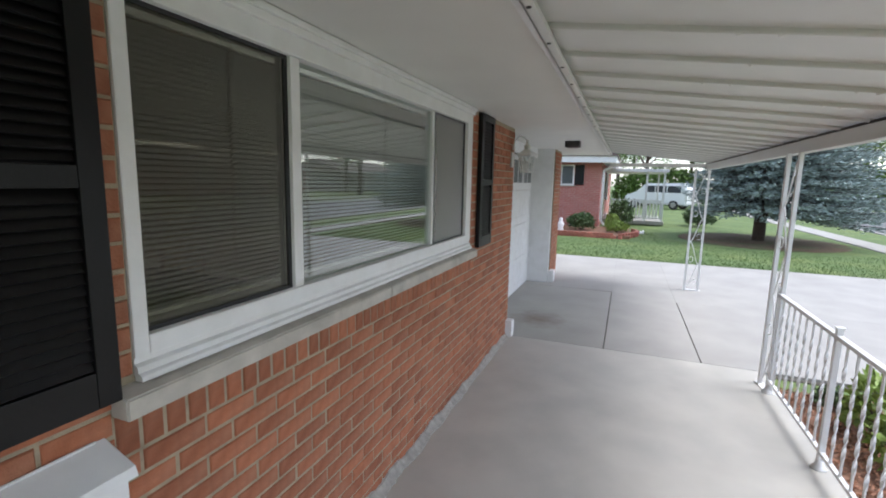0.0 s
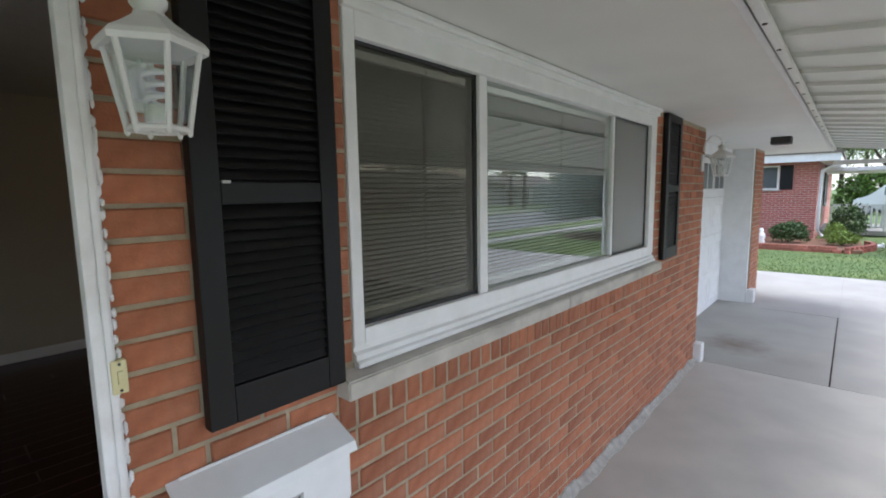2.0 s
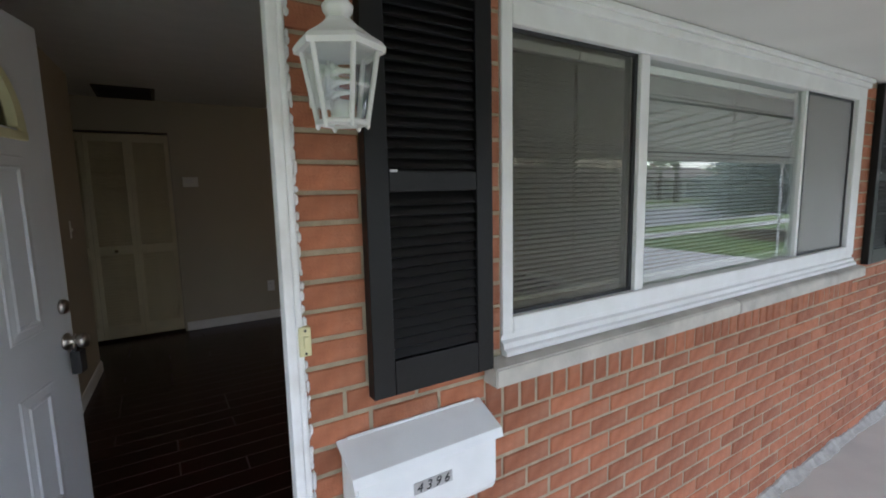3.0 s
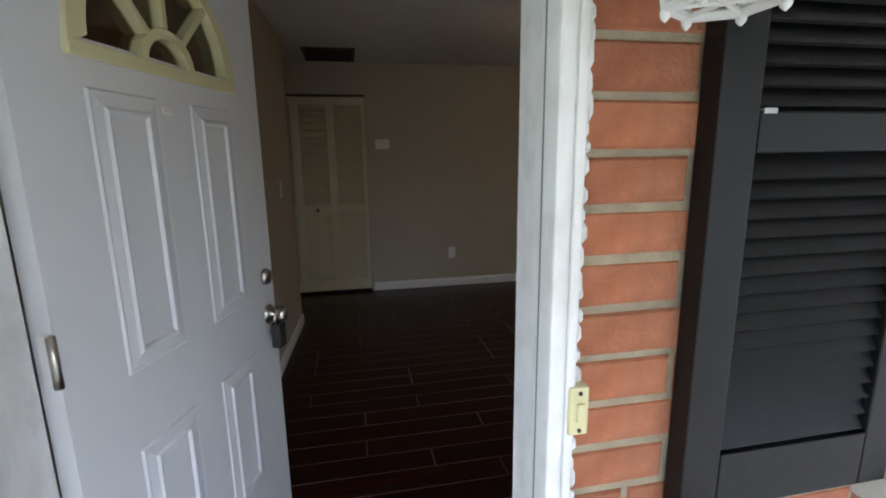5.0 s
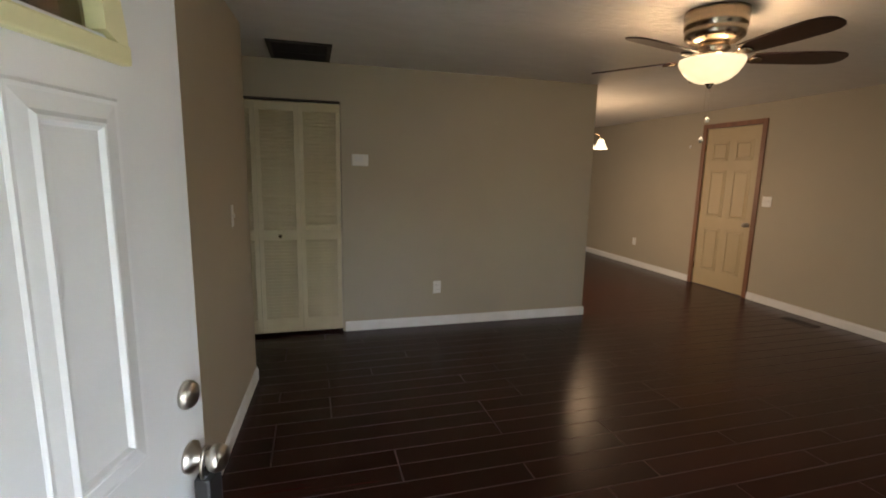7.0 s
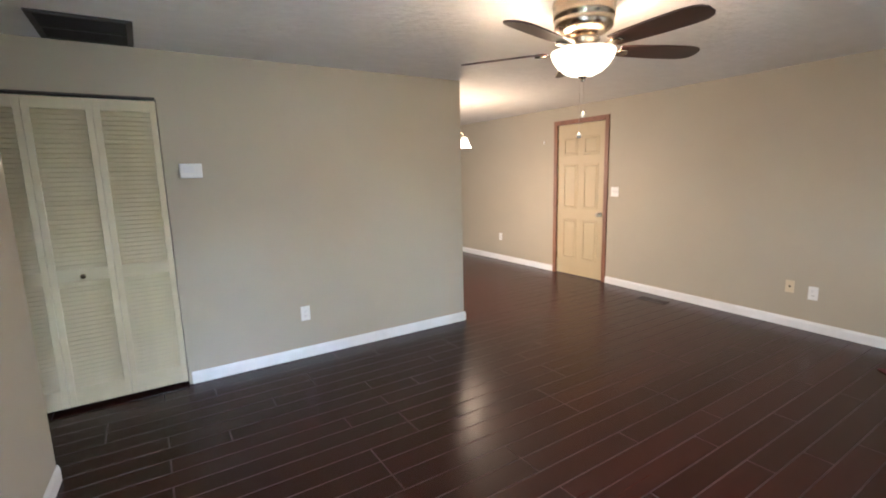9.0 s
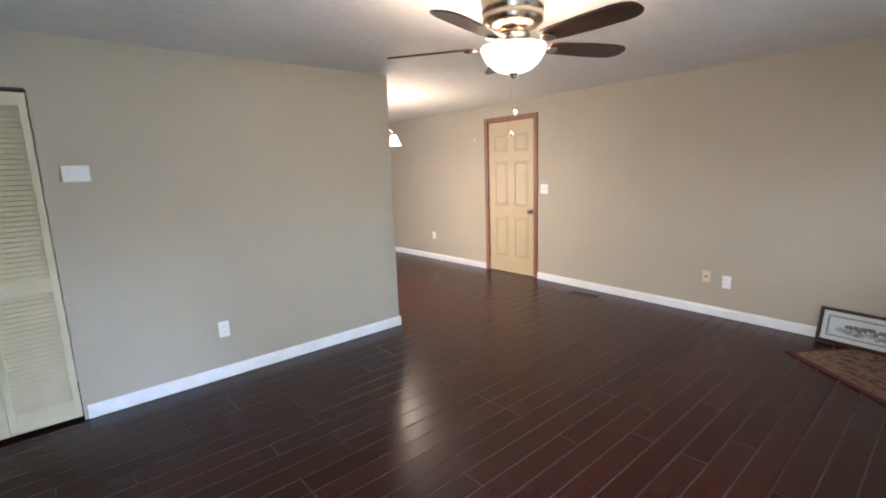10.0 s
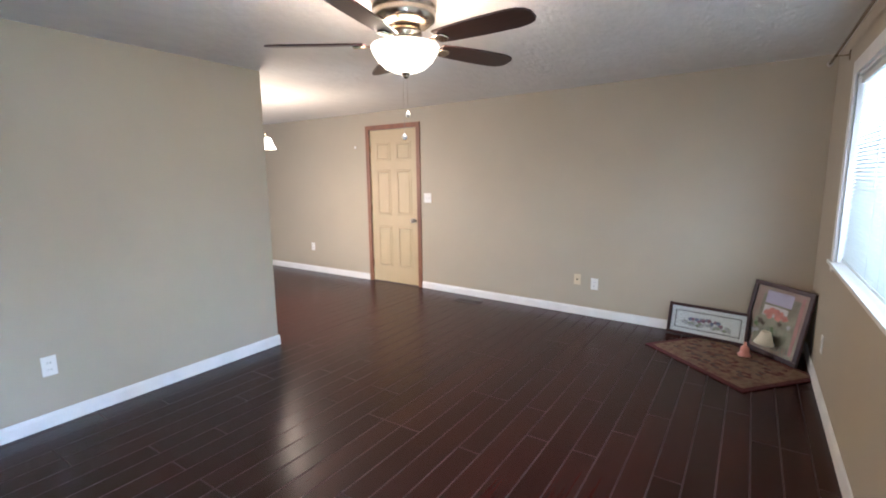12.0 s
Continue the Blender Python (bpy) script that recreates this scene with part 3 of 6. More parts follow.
part("peep_plate", boxes(((0.425, -0.004, 1.845 - ZF), (0.455, 0.001, 1.86 - ZF)), bevel=0.001), M_PLATE, fdoor)

# ---- picture window ----
win = tagged(new("window_1"), "wide white three-pane picture window with blinds", "window", kind="structure")
G = ((0.656, 1.275), (1.328, 2.684), (2.714, 3.335))
GZ0, GZ1 = 1.340, 2.222
fr = boxes(((WX0 + 0.002, -0.004, 1.283), (0.656, 0.10, 2.30)), ((3.335, -0.004, 1.283), (WX1 - 0.002, 0.10, 2.30)),
           ((0.656, -0.004, 1.283), (3.335, 0.10, GZ0)), ((0.656, -0.004, GZ1), (3.335, 0.10, 2.30)), bevel=0.006)
part("window_frame", fr, M_WHITE, win)
part("mullion", boxes(((1.275, 0.006, GZ0), (1.328, 0.075, GZ1)), ((1.262, 0.03, GZ0), (1.275, 0.07, GZ1)), bevel=0.005), M_WHITE, win)
part("mullion", boxes(((2.684, 0.022, GZ0), (2.714, 0.075, GZ1)), bevel=0.005), M_WHITE, win)
part("window_head_trim", boxes(((WX0 - 0.004, -0.022, 2.295), (WX1 + 0.004, 0.02, 2.325)), ((WX0 - 0.01, -0.036, 2.324), (WX1 + 0.01, 0.02, 2.349)), bevel=0.006), M_WHITE, win)
bm = bmesh.new()
prism(bm, [(-0.024, 1.222), (-0.024, 1.236), (-0.019, 1.240), (-0.010, 1.243), (-0.009, 1.260), (0.004, 1.268), (0.004, 1.283), (0.10, 1.283), (0.10, 1.222)], lambda u, v, w: (w, u, v), WX0 + 0.003, WX1 - 0.003)
part("sub_sill", bm, M_WHITE, win, "sloping white aluminium sub-sill")
for i, (a, b) in enumerate(G):
    part("pane", boxes(((a, 0.040, GZ0), (b, 0.045, GZ1))), M_GLASS, win).visible_shadow = False
for a, b in (G[0], G[2]):
    part("screen_frame", boxes(((a, 0.022, GZ0), (a + 0.012, 0.034, GZ1)), ((b - 0.016, 0.022, GZ0), (b, 0.034, GZ1)), ((a, 0.022, GZ0), (b, 0.034, GZ0 + 0.012)), ((a, 0.022, GZ1 - 0.012), (b, 0.034, GZ1))), M_RUBBER, win)
    part("screen", boxes(((a + 0.012, 0.0275, GZ0 + 0.012), (b - 0.016, 0.0285, GZ1 - 0.012))), M_SCREEN, win, "grey insect screen mesh").visible_shadow = False
for x0, x1 in ((0.545, 1.962), (1.970, 3.505)):
    bm = bmesh.new()
    prism(bm, [(-0.060, 1.147), (-0.060, 1.207), (0.02, 1.225), (0.02, 1.147)], lambda u, v, w: (w, u, v), x0, x1)
    bmesh.ops.bevel(bm, geom=bm.edges[:], offset=0.005, segments=2, affect="EDGES")
    part("stone_sill", bm, M_STONE, win, "weathered limestone sill block")
# inside casing, stool and blinds
part("casing", boxes(((WX0 - 0.09, 0.396, 1.20), (WX0 - 0.006, 0.413, 2.42)), ((WX1 + 0.006, 0.396, 1.20), (WX1 + 0.09, 0.413, 2.42)), ((WX0 - 0.006, 0.396, 2.338), (WX1 + 0.006, 0.413, 2.42)), bevel=0.004), M_WHITE, win)
part("window_stool", boxes(((WX0 - 0.12, 0.11, 1.238), (WX1 + 0.13, 0.427, 1.262)), bevel=0.005), M_WHITE, win)
part("reveal", boxes(((WX0 + 0.001, 0.10, 1.262), (WX0 + 0.014, 0.395, 2.34)), ((WX1 - 0.014, 0.10, 1.262), (WX1 - 0.001, 0.395, 2.34)), ((WX0 + 0.014, 0.10, 2.325), (WX1 - 0.014, 0.395, 2.342))), M_WHITE, win)
for a, b in ((0.66, 1.32), (1.33, 2.655), (2.665, 3.438)):
    blind = thing("window_blind", ((a + b) / 2, 0.362, 1.27), "lowered white horizontal slat blind inside the window", "blind", "blinds in the picture window")
    w = (b - a) / 2
    part("head_rail", boxes(((-w, -0.02, 1.015), (w, 0.02, 1.05)), bevel=0.003), M_BLIND, blind)
    part("bottom_rail", boxes(((-w, -0.013, 0.004), (w, 0.013, 0.02)), bevel=0.003), M_BLIND, blind)
    bm = bmesh.new()
    tilt = radians(38)
    vs = [[bm.verts.new((x, d * math.cos(tilt), -d * math.sin(tilt) + 0.0022 * (1 - (d / 0.014) ** 2))) for d in (-0.014, -0.007, 0, 0.007, 0.014)] for x in (-w, w)]
    for j in range(4):
        bm.faces.new((vs[0][j], vs[1][j], vs[1][j + 1], vs[0][j + 1])).smooth = True
    data = bpy.data.meshes.new("slat")
    bmesh.ops.solidify(bm, geom=bm.faces[:], thickness=0.0006)
    bm.to_mesh(data)
    bm.free()
    data.materials.append(M_SLAT)
    for k in range(46):
        part("slat", data, None, blind, m=Matrix.Translation((0, 0, 0.032 + k * 0.0214)))
    for x in (-w * 0.75, w * 0.75):
        part("ladder_cord", cyl(bmesh.new(), (x, 0.0125, 0.01), (x, 0.0125, 1.02), 0.0009, seg=5), M_BLIND, blind)
    part("tilt_wand", cyl(bmesh.new(), (-w + 0.08, 0.024, 0.45), (-w + 0.08, 0.022, 1.02), 0.004, seg=6), M_BLIND, blind)
rod = thing("curtain_rod", (2.03, 0.465, 2.535), "dark metal curtain rod above the window", "curtain rod")
part("rod", cyl(bmesh.new(), (-2.1, 0, 0), (2.14, 0, 0), 0.008), M_BRONZE, rod)
part("finial", lathe(bmesh.new(), [(0.006, -0.02), (0.016, -0.01), (0.018, 0), (0.014, 0.012), (0.001, 0.02)], (2.155, 0, 0), 12), M_NICKEL, rod)
for x in (-1.8, 1.85):
    part("bracket", boxes(((x - 0.008, -0.07, -0.012), (x + 0.008, 0.008, -0.006)), ((x - 0.014, -0.07, -0.04), (x + 0.014, -0.064, 0.02)), bevel=0.001), M_BRONZE, rod)


# ---- shutters ----
def shutter(x):
    s = thing("window_shutter", (x, -0.001, 1.205), "black louvered window shutter fixed to the brick", "shutter", "shutters beside the picture window")
    W, H, T = 0.388, 1.135, 0.038
    part("stile", boxes(((0, -T, 0), (0.062, 0, H)), bevel=0.003), M_BLACK, s)
    part("stile", boxes(((W - 0.056, -T, 0), (W, 0, H)), bevel=0.003), M_BLACK, s)
    for z0, z1 in ((0, 0.094), (0.536, 0.588), (H - 0.06, H)):
        part("rail", boxes(((0.063, -T, z0), (W - 0.057, 0, z1)), bevel=0.003), M_BLACK, s)
    part("backing", boxes(((0.062, -0.008, 0.09), (W - 0.056, -0.002, H - 0.05))), M_BLACK, s)
    bm = box(bmesh.new(), (0.063, -0.003, -0.0185), (W - 0.057, 0.003, 0.0185), 0.0, None)
    bmesh.ops.transform(bm, matrix=Matrix.Rotation(radians(-30), 4, "X"), verts=bm.verts)
    data = bpy.data.meshes.new("louver")
    bm.to_mesh(data)
    bm.free()
    data.materials.append(M_BLACK)
    for z0, z1 in ((0.10, 0.53), (0.596, H - 0.065)):
        n = int((z1 - z0) / 0.0262)
        for k in range(n):
            part("louver", data, None, s, m=Matrix.Translation((0, -0.021, z0 + (k + 0.5) * (z1 - z0) / n)))
    part("fixing_clip", boxes(((0.066, -T - 0.002, 0.585), (0.086, -T + 0.006, 0.592)), bevel=0.001), M_GALV, s)
    return s


shutter(0.162)
shutter(3.605)

# ---- wall lantern, mailbox ----


def lantern(x, z, k=1.0, y=-0.125, curl=False):
    """Six-sided white coach lantern: z is the foot of the glass."""
    t = thing("wall_lantern", (x, 0, z), "white six-sided coach lantern on the brick wall", "wall lamp", "coach lanterns")
    a0 = radians(30)
    prof = lambda p: [(r * k, h * k) for r, h in p]
    part("roof", lathe(bmesh.new(), prof([(0.080, 0.150), (0.096, 0.146), (0.098, 0.157), (0.090, 0.168), (0.066, 0.183), (0.040, 0.202), (0.028, 0.214)]), (0, y, 0), 6, False, a0), M_WHITE, t)
    part("finial", lathe(bmesh.new(), prof([(0.028, 0.212), (0.024, 0.220), (0.031, 0.229), (0.033, 0.240), (0.022, 0.253), (0.011, 0.260), (0.012, 0.268), (0.016, 0.277), (0.014, 0.287), (0.006, 0.295), (0.001, 0.297)]), (0, y, 0), 16), M_WHITE, t)
    bm = bmesh.new()
    top = [Vector((0.080 * k * math.cos(a0 + math.pi / 3 * i), y + 0.080 * k * math.sin(a0 + math.pi / 3 * i), 0.152 * k)) for i in range(6)]
    low = [Vector((0.053 * k * math.cos(a0 + math.pi / 3 * i), y + 0.053 * k * math.sin(a0 + math.pi / 3 * i), 0.004 * k)) for i in range(6)]
    for i in range(6):
        part("glazing_bar", cyl(bmesh.new(), low[i], top[i], 0.0055 * k, seg=6), M_WHITE, t)
    for i in range(6):
        j = (i + 1) % 6
        bm = bmesh.new()
        c = (low[i] + low[j] + top[i] + top[j]) / 4
        vs = [bm.verts.new(p + (Vector((0, y, p.z)) - p) * 0.03) for p in (low[i], low[j], top[j], top[i])]
        bm.faces.new(vs)
        bmesh.ops.solidify(bm, geom=bm.faces[:], thickness=0.002)
        part("pane", bm, M_LAMPGLASS, t).visible_shadow = False
    bm = bmesh.new()
    for i in range(6):
        cyl(bm, low[i], low[(i + 1) % 6], 0.006 * k, seg=6)
        lathe(bm, [(0.001, -0.014), (0.005, -0.010), (0.006, -0.004), (0.004, 0.002)], low[i], 8)
        cyl(bm, low[i], (0, y, 0.004 * k), 0.003, seg=5)
    part("base_ring", bm, M_WHITE, t, kind="stuff")
    part("socket", lathe(bmesh.new(), [(0.018, 0.0), (0.02, 0.03), (0.016, 0.035), (0.016, 0.045)], (0, y, 0.004), 12), M_PLATE, t)
    bm = bmesh.new()      # spiral bulb
    tube(bm, [(0.017 * math.cos(q * 0.55), y + 0.017 * math.sin(q * 0.55), 0.048 + q * 0.0019) for q in range(40)], 0.0055, 6)
    part("spiral_bulb", bm, M_PLATE, t, "unlit white spiral bulb")
    part("back_plate", boxes(((-0.036 * k, -0.02, 0.05), (0.036 * k, -0.001, 0.21)), bevel=0.008), M_WHITE, t)
    if curl:
        part("arm", tube(bmesh.new(), [(0, -0.015, 0.24), (0, -0.03, 0.33), (0, -0.08, 0.385), (0, -0.13, 0.37), (0, y, 0.33)], 0.008), M_WHITE, t)
    else:
        part("arm", boxes(((-0.014, y + 0.06, 0.07), (0.014, -0.018, 0.135)), bevel=0.006), M_WHITE, t)
    return t


lantern(0.080, 1.885)
lantern(4.83, 1.88, 1.15, -0.17, True)

mail = thing("mailbox", (0.295, 0, 0.865), "white wall mailbox with a slanting lid and house number", "mailbox")
bm = bmesh.new()
prism(bm, [(-0.002, 0.0), (-0.088, 0.0), (-0.105, 0.03), (-0.105, 0.185), (-0.002, 0.235)], lambda u, v, w: (w, u, v), -0.218, 0.212)
bmesh.ops.bevel(bm, geom=bm.edges[:], offset=0.006, segments=2, affect="EDGES")
part("box", bm, M_WHITE, mail)
bm = bmesh.new()
prism(bm, [(-0.002, 0.237), (-0.106, 0.192), (-0.117, 0.172), (-0.121, 0.172), (-0.112, 0.197), (-0.002, 0.244)], lambda u, v, w: (w, u, v), -0.228, 0.224)
part("lid", bm, M_WHITE, mail, "white hinged lid")
part("hinge", cyl(bmesh.new(), (-0.2, -0.006, 0.245), (0.2, -0.006, 0.245), 0.004, seg=8), M_WHITE, mail)
part("number_plate", boxes(((-0.062, -0.1075, 0.090), (0.056, -0.105, 0.122))), M_GALV, mail, "thin metal plate with the number 4396")
for i, ch in enumerate("4396"):
    curve = bpy.data.curves.new("digit", "FONT")
    curve.body, curve.size, curve.extrude, curve.shear = ch, 0.036, 0.0006, 0.25
    tmp = bpy.data.objects.new("digit", curve)
    data = bpy.data.meshes.new_from_object(tmp)
    bpy.data.objects.remove(tmp)
    data.materials.append(M_RUBBER)
    part("digit", data, None, mail, m=pose(-0.056 + i * 0.028, -0.1084, 0.094, 90, 0, 0))

# ---- eaves, porch cover ----
part("soffit", boxes(((-3.5, -0.80, 2.352), (4.97, 0.004, 2.39)), ((4.97, -0.80, 2.352), (9.75, 0.40, 2.39))), M_SOFFIT, label="smooth pale painted eaves soffit", kind="structure")
part("fascia", boxes(((-3.5, -0.84, 2.345), (9.79, -0.802, 2.56)), ((9.752, -0.80, 2.345), (9.79, 6.0, 2.56)), bevel=0.004), M_WHITE, label="white eaves fascia board", kind="structure")
bm = bmesh.new()
prism(bm, [(-1.0, 2.50), (4.6, 4.25), (10.2, 2.50), (10.2, 2.62), (4.6, 4.40), (-1.0, 2.62)], lambda u, v, w: (w, u, v), -3.7, 9.9)
part("roof", bm, M_ROOF, label="low brown shingle roof over the house", kind="structure")
cover = tagged(new("porch_cover"), "white ribbed aluminium porch cover with box beams", "porch cover", kind="structure")
CY0, CY1, CZ0, CZ1 = -0.845, -2.50, 2.372, 2.178     # house side, outer side
RIB = 0.405
X0, X1 = -3.0, 9.25


def slope(u, v, w):
    return (u, CY0 + (CY1 - CY0) * w, CZ0 + (CZ1 - CZ0) * w + v)


x = 1.68 - 12 * RIB
k = 0
pan_mesh = None
while x < X1 - 0.2:
    if pan_mesh is None:
        bm = bmesh.new()
        prism(bm, [(0.0, 0.0), (0.0, -0.008), (0.003, -0.014), (0.022, -0.014), (0.026, -0.008), (0.030, 0.005), (RIB, 0.008), (RIB, 0.014), (0.0, 0.014)], slope, 0.0, 1.0)
        bmesh.ops.recalc_face_normals(bm, faces=bm.faces[:])
        pan_mesh = bpy.data.meshes.new("roof_pan")
        bm.to_mesh(pan_mesh)
        bm.free()
        pan_mesh.materials.append(M_ALU)
    part("roof_pan", pan_mesh, None, cover, m=Matrix.Translation((x, 0, 0)))
    x += RIB
part("wall_hanger", boxes(((X0, -0.882, 2.322), (X1, -0.842, 2.344)), ((X0, -0.852, 2.322), (X1, -0.842, 2.42)), bevel=0.003), M_ALU, cover, "white hanger rail with screw heads")
bm = bmesh.new()
for i in range(30):
    cyl(bm, (X0 + 0.3 + i * RIB, -0.862, 2.319), (X0 + 0.3 + i * RIB, -0.862, 2.324), 0.009, seg=8)
part("screw_heads", bm, M_VENT, cover)
part("beam", boxes(((X0, -2.555, 2.062), (X1, -2.475, 2.158)), bevel=0.004), M_ALU, cover, "white box beam")
# Dark strip puts the shade between the rib ends into colour.
part("rib_gap_shade", boxes(((X0, -2.486, 2.150), (X1 - 0.07, -2.478, 2.176))), M_VENT, cover, "dark strip painted for the shade behind the rib ends")
# Added channel, hidden by the beam, that keeps sky light from the rib ends.
part("sky_blocker", boxes(((X0, -2.66, 2.085), (X1 + 0.02, -2.558, 2.10)), ((X0, -2.66, 2.10), (X1 + 0.02, -2.648, 2.275)), ((X0, -2.650, 2.262), (X1 + 0.02, -2.49, 2.275)), bevel=0.003), M_ALU, cover, "unseen white channel added to block sky behind the beam")
part("end_beam", boxes(((X1 - 0.06, -2.474, 2.10), (X1, -0.86, 2.165)), bevel=0.004), M_ALU, cover)
# White studs paint in the bright glints along the ribs.
bm = bmesh.new()
random.seed(4)
for i in range(7, 24):
    for y in (-1.50, -1.62, -2.12, -2.20):
        if random.random() < 0.75:
            w = (y - CY0) / (CY1 - CY0)
            px = 1.68 - 12 * RIB + i * RIB + 0.012
            lathe(bm, [(0.001, -0.006), (0.008, -0.004), (0.011, 0.002)], (px, y, CZ0 + (CZ1 - CZ0) * w - 0.014), 8)
part("rib_glints", bm, M_PLATE, cover)
soff = thing("soffit_light", (6.55, -0.45, 2.352), "small dark metal square light under the eaves", "light fixture")
part("housing", boxes(((-0.085, -0.10, -0.085), (0.085, 0.10, 0.0)), bevel=0.01), M_VENT, soff, "dark bronze housing")
part("lens", boxes(((-0.06, -0.07, -0.091), (0.06, 0.07, -0.084)), bevel=0.003), M_WINDARK, soff)


def lattice_post(x, y, top, turn=0.0):
    """Twin-tube porch post with scrolled iron between."""
    p = thing("porch_post", (x, y, 0), "white wrought iron lattice post on the concrete", "post", "porch posts", turn=turn)
    for d in (-0.10, 0.10):
        part("upright", boxes(((d - 0.016, -0.016, 0.0), (d + 0.016, 0.016, top)), bevel=0.003), M_WHITE, p)
    part("foot_plate", boxes(((-0.14, -0.035, 0.0), (0.14, 0.035, 0.008)), bevel=0.002), M_WHITE, p)
    n = 5
    for i in range(n):
        z0 = 0.06 + i * (top - 0.12) / n
        h = (top - 0.12) / n
        sgn = 1 if i % 2 else -1
        pts = [(sgn * (-0.083 + 0.166 * q / 16), 0, z0 + h * (0.5 - 0.5 * math.cos(math.pi * q / 16))) for q in range(17)]
        part("scroll", tube(bmesh.new(), pts, 0.0065, 6), M_WHITE, p)
        ring = [(sgn * 0.045 + 0.036 * math.cos(q * math.pi / 7), 0, z0 + h * 0.22 + 0.05 * math.sin(q * math.pi / 7)) for q in range(13)]
        part("scroll", tube(bmesh.new(), ring, 0.005, 6), M_WHITE, p)
    return p


lattice_post(4.52, -2.47, 2.064, 8)
lattice_post(8.62, -2.34, 2.064, 90)

rail = thing("porch_railing", (4.45, -2.47, 0.0), "white twisted-baluster iron porch railing", "railing")
RL = 6.6
part("top_rail", boxes(((-RL, -0.019, 0.865), (0, 0.019, 0.892)), bevel=0.005), M_WHITE, rail)
part("bottom_rail", boxes(((-RL, -0.014, 0.10), (0, 0.014, 0.122)), bevel=0.003), M_WHITE, rail)
bm = bmesh.new()
rings = []
for i in range(49):
    z = 0.12 + i * (0.865 - 0.12) / 48
    tw = (math.pi * 5) * min(max((z - 0.22) / 0.54, 0), 1)
    rings.append([bm.verts.new((0.0105 * math.cos(tw + a), 0.0105 * math.sin(tw + a), z)) for a in (0.42, 2.72, 3.56, 5.86)])
for a, b in zip(rings, rings[1:]):
    for j in range(4):
        bm.faces.new((a[j], a[(j + 1) % 4], b[(j + 1) % 4], b[j]))
bmesh.ops.recalc_face_normals(bm, faces=bm.faces[:])
bal = bpy.data.meshes.new("baluster")
bm.to_mesh(bal)
bm.free()
bal.materials.append(M_WHITE)
POSTS = [-0.02, -1.20, -2.45, -3.7, -4.95, -6.2]
for a, b in zip(POSTS, POSTS[1:]):
    for j in range(1, 9):
        part("baluster", bal, None, rail, m=Matrix.Translation((a + (b - a) * j / 9, 0, 0)))
for p in POSTS:
    rp = part("newel_post", boxes(((p - 0.017, -0.017, 0.0), (p + 0.017, 0.017, 0.93)), bevel=0.003), M_WHITE, rail)
    part("cap", boxes(((p - 0.024, -0.024, 0.93), (p + 0.024, 0.024, 0.942)), bevel=0.004), M_WHITE, rp)
    part("base_flange", lathe(bmesh.new(), [(0.045, 0.0), (0.043, 0.012), (0.026, 0.03), (0.022, 0.06)], (p, 0, 0), 16), M_WHITE, rp)


# ---- garage bay ----
part("wall_pier", boxes(((8.16, 0.007, -0.2), (8.95, 0.6, 2.75)), ((8.8, 0.6, -0.2), (8.95, 9.2, 2.75))), M_MORTAR, label="brick pier beside the garage door", kind="structure")
part("wall_house_outer", boxes(((-3.5, 0.0, -0.2), (-3.3, 9.4, 2.75)), ((-3.3, 9.2, -0.2), (8.95, 9.4, 2.75))), M_NBRICK, label="brick side and back walls of the house", kind="structure")
bm = bmesh.new()
for x in (-3.5, 8.80):
    prism(bm, [(-0.5, 2.66), (4.6, 4.24), (9.7, 2.66)], lambda u, v, w: (w, u, v), x, x + 0.15)
part("wall_gable", bm, M_SIDING, label="plain grey gable ends under the roof", kind="structure")
part("wall_garage_inside", boxes(((4.97, 0.5, -0.2), (8.8, 0.6, 0.0)), ((4.97, 0.40, 2.36), (8.16, 0.6, 2.75))), M_SOFFIT, label="plain garage lintel", kind="structure")
gtrim = tagged(new("garage_door_trim"), "white painted garage door trim and base blocks", "trim", kind="structure")
part("trim_board", boxes(((8.06, 0.02, 0.0), (8.158, 0.40, 2.352)), bevel=0.004), M_WHITE, gtrim)
part("trim_board", boxes(((4.972, 0.05, 0.0), (5.05, 0.40, 2.352)), bevel=0.004), M_WHITE, gtrim)
part("head_board", boxes(((5.05, 0.30, 2.20), (8.06, 0.40, 2.351)), bevel=0.004), M_WHITE, gtrim)
part("base_block", boxes(((4.88, -0.075, 0.0), (5.0, 0.046, 0.19)), bevel=0.008), M_WHITE, gtrim)
part("base_block", boxes(((8.10, -0.075, 0.0), (8.30, 0.016, 0.21)), bevel=0.008), M_WHITE, gtrim)
gd = thing("garage_door", (5.055, 0.385, 0.0), "white sectional garage door with small top windows", "garage door")
GW = 3.0
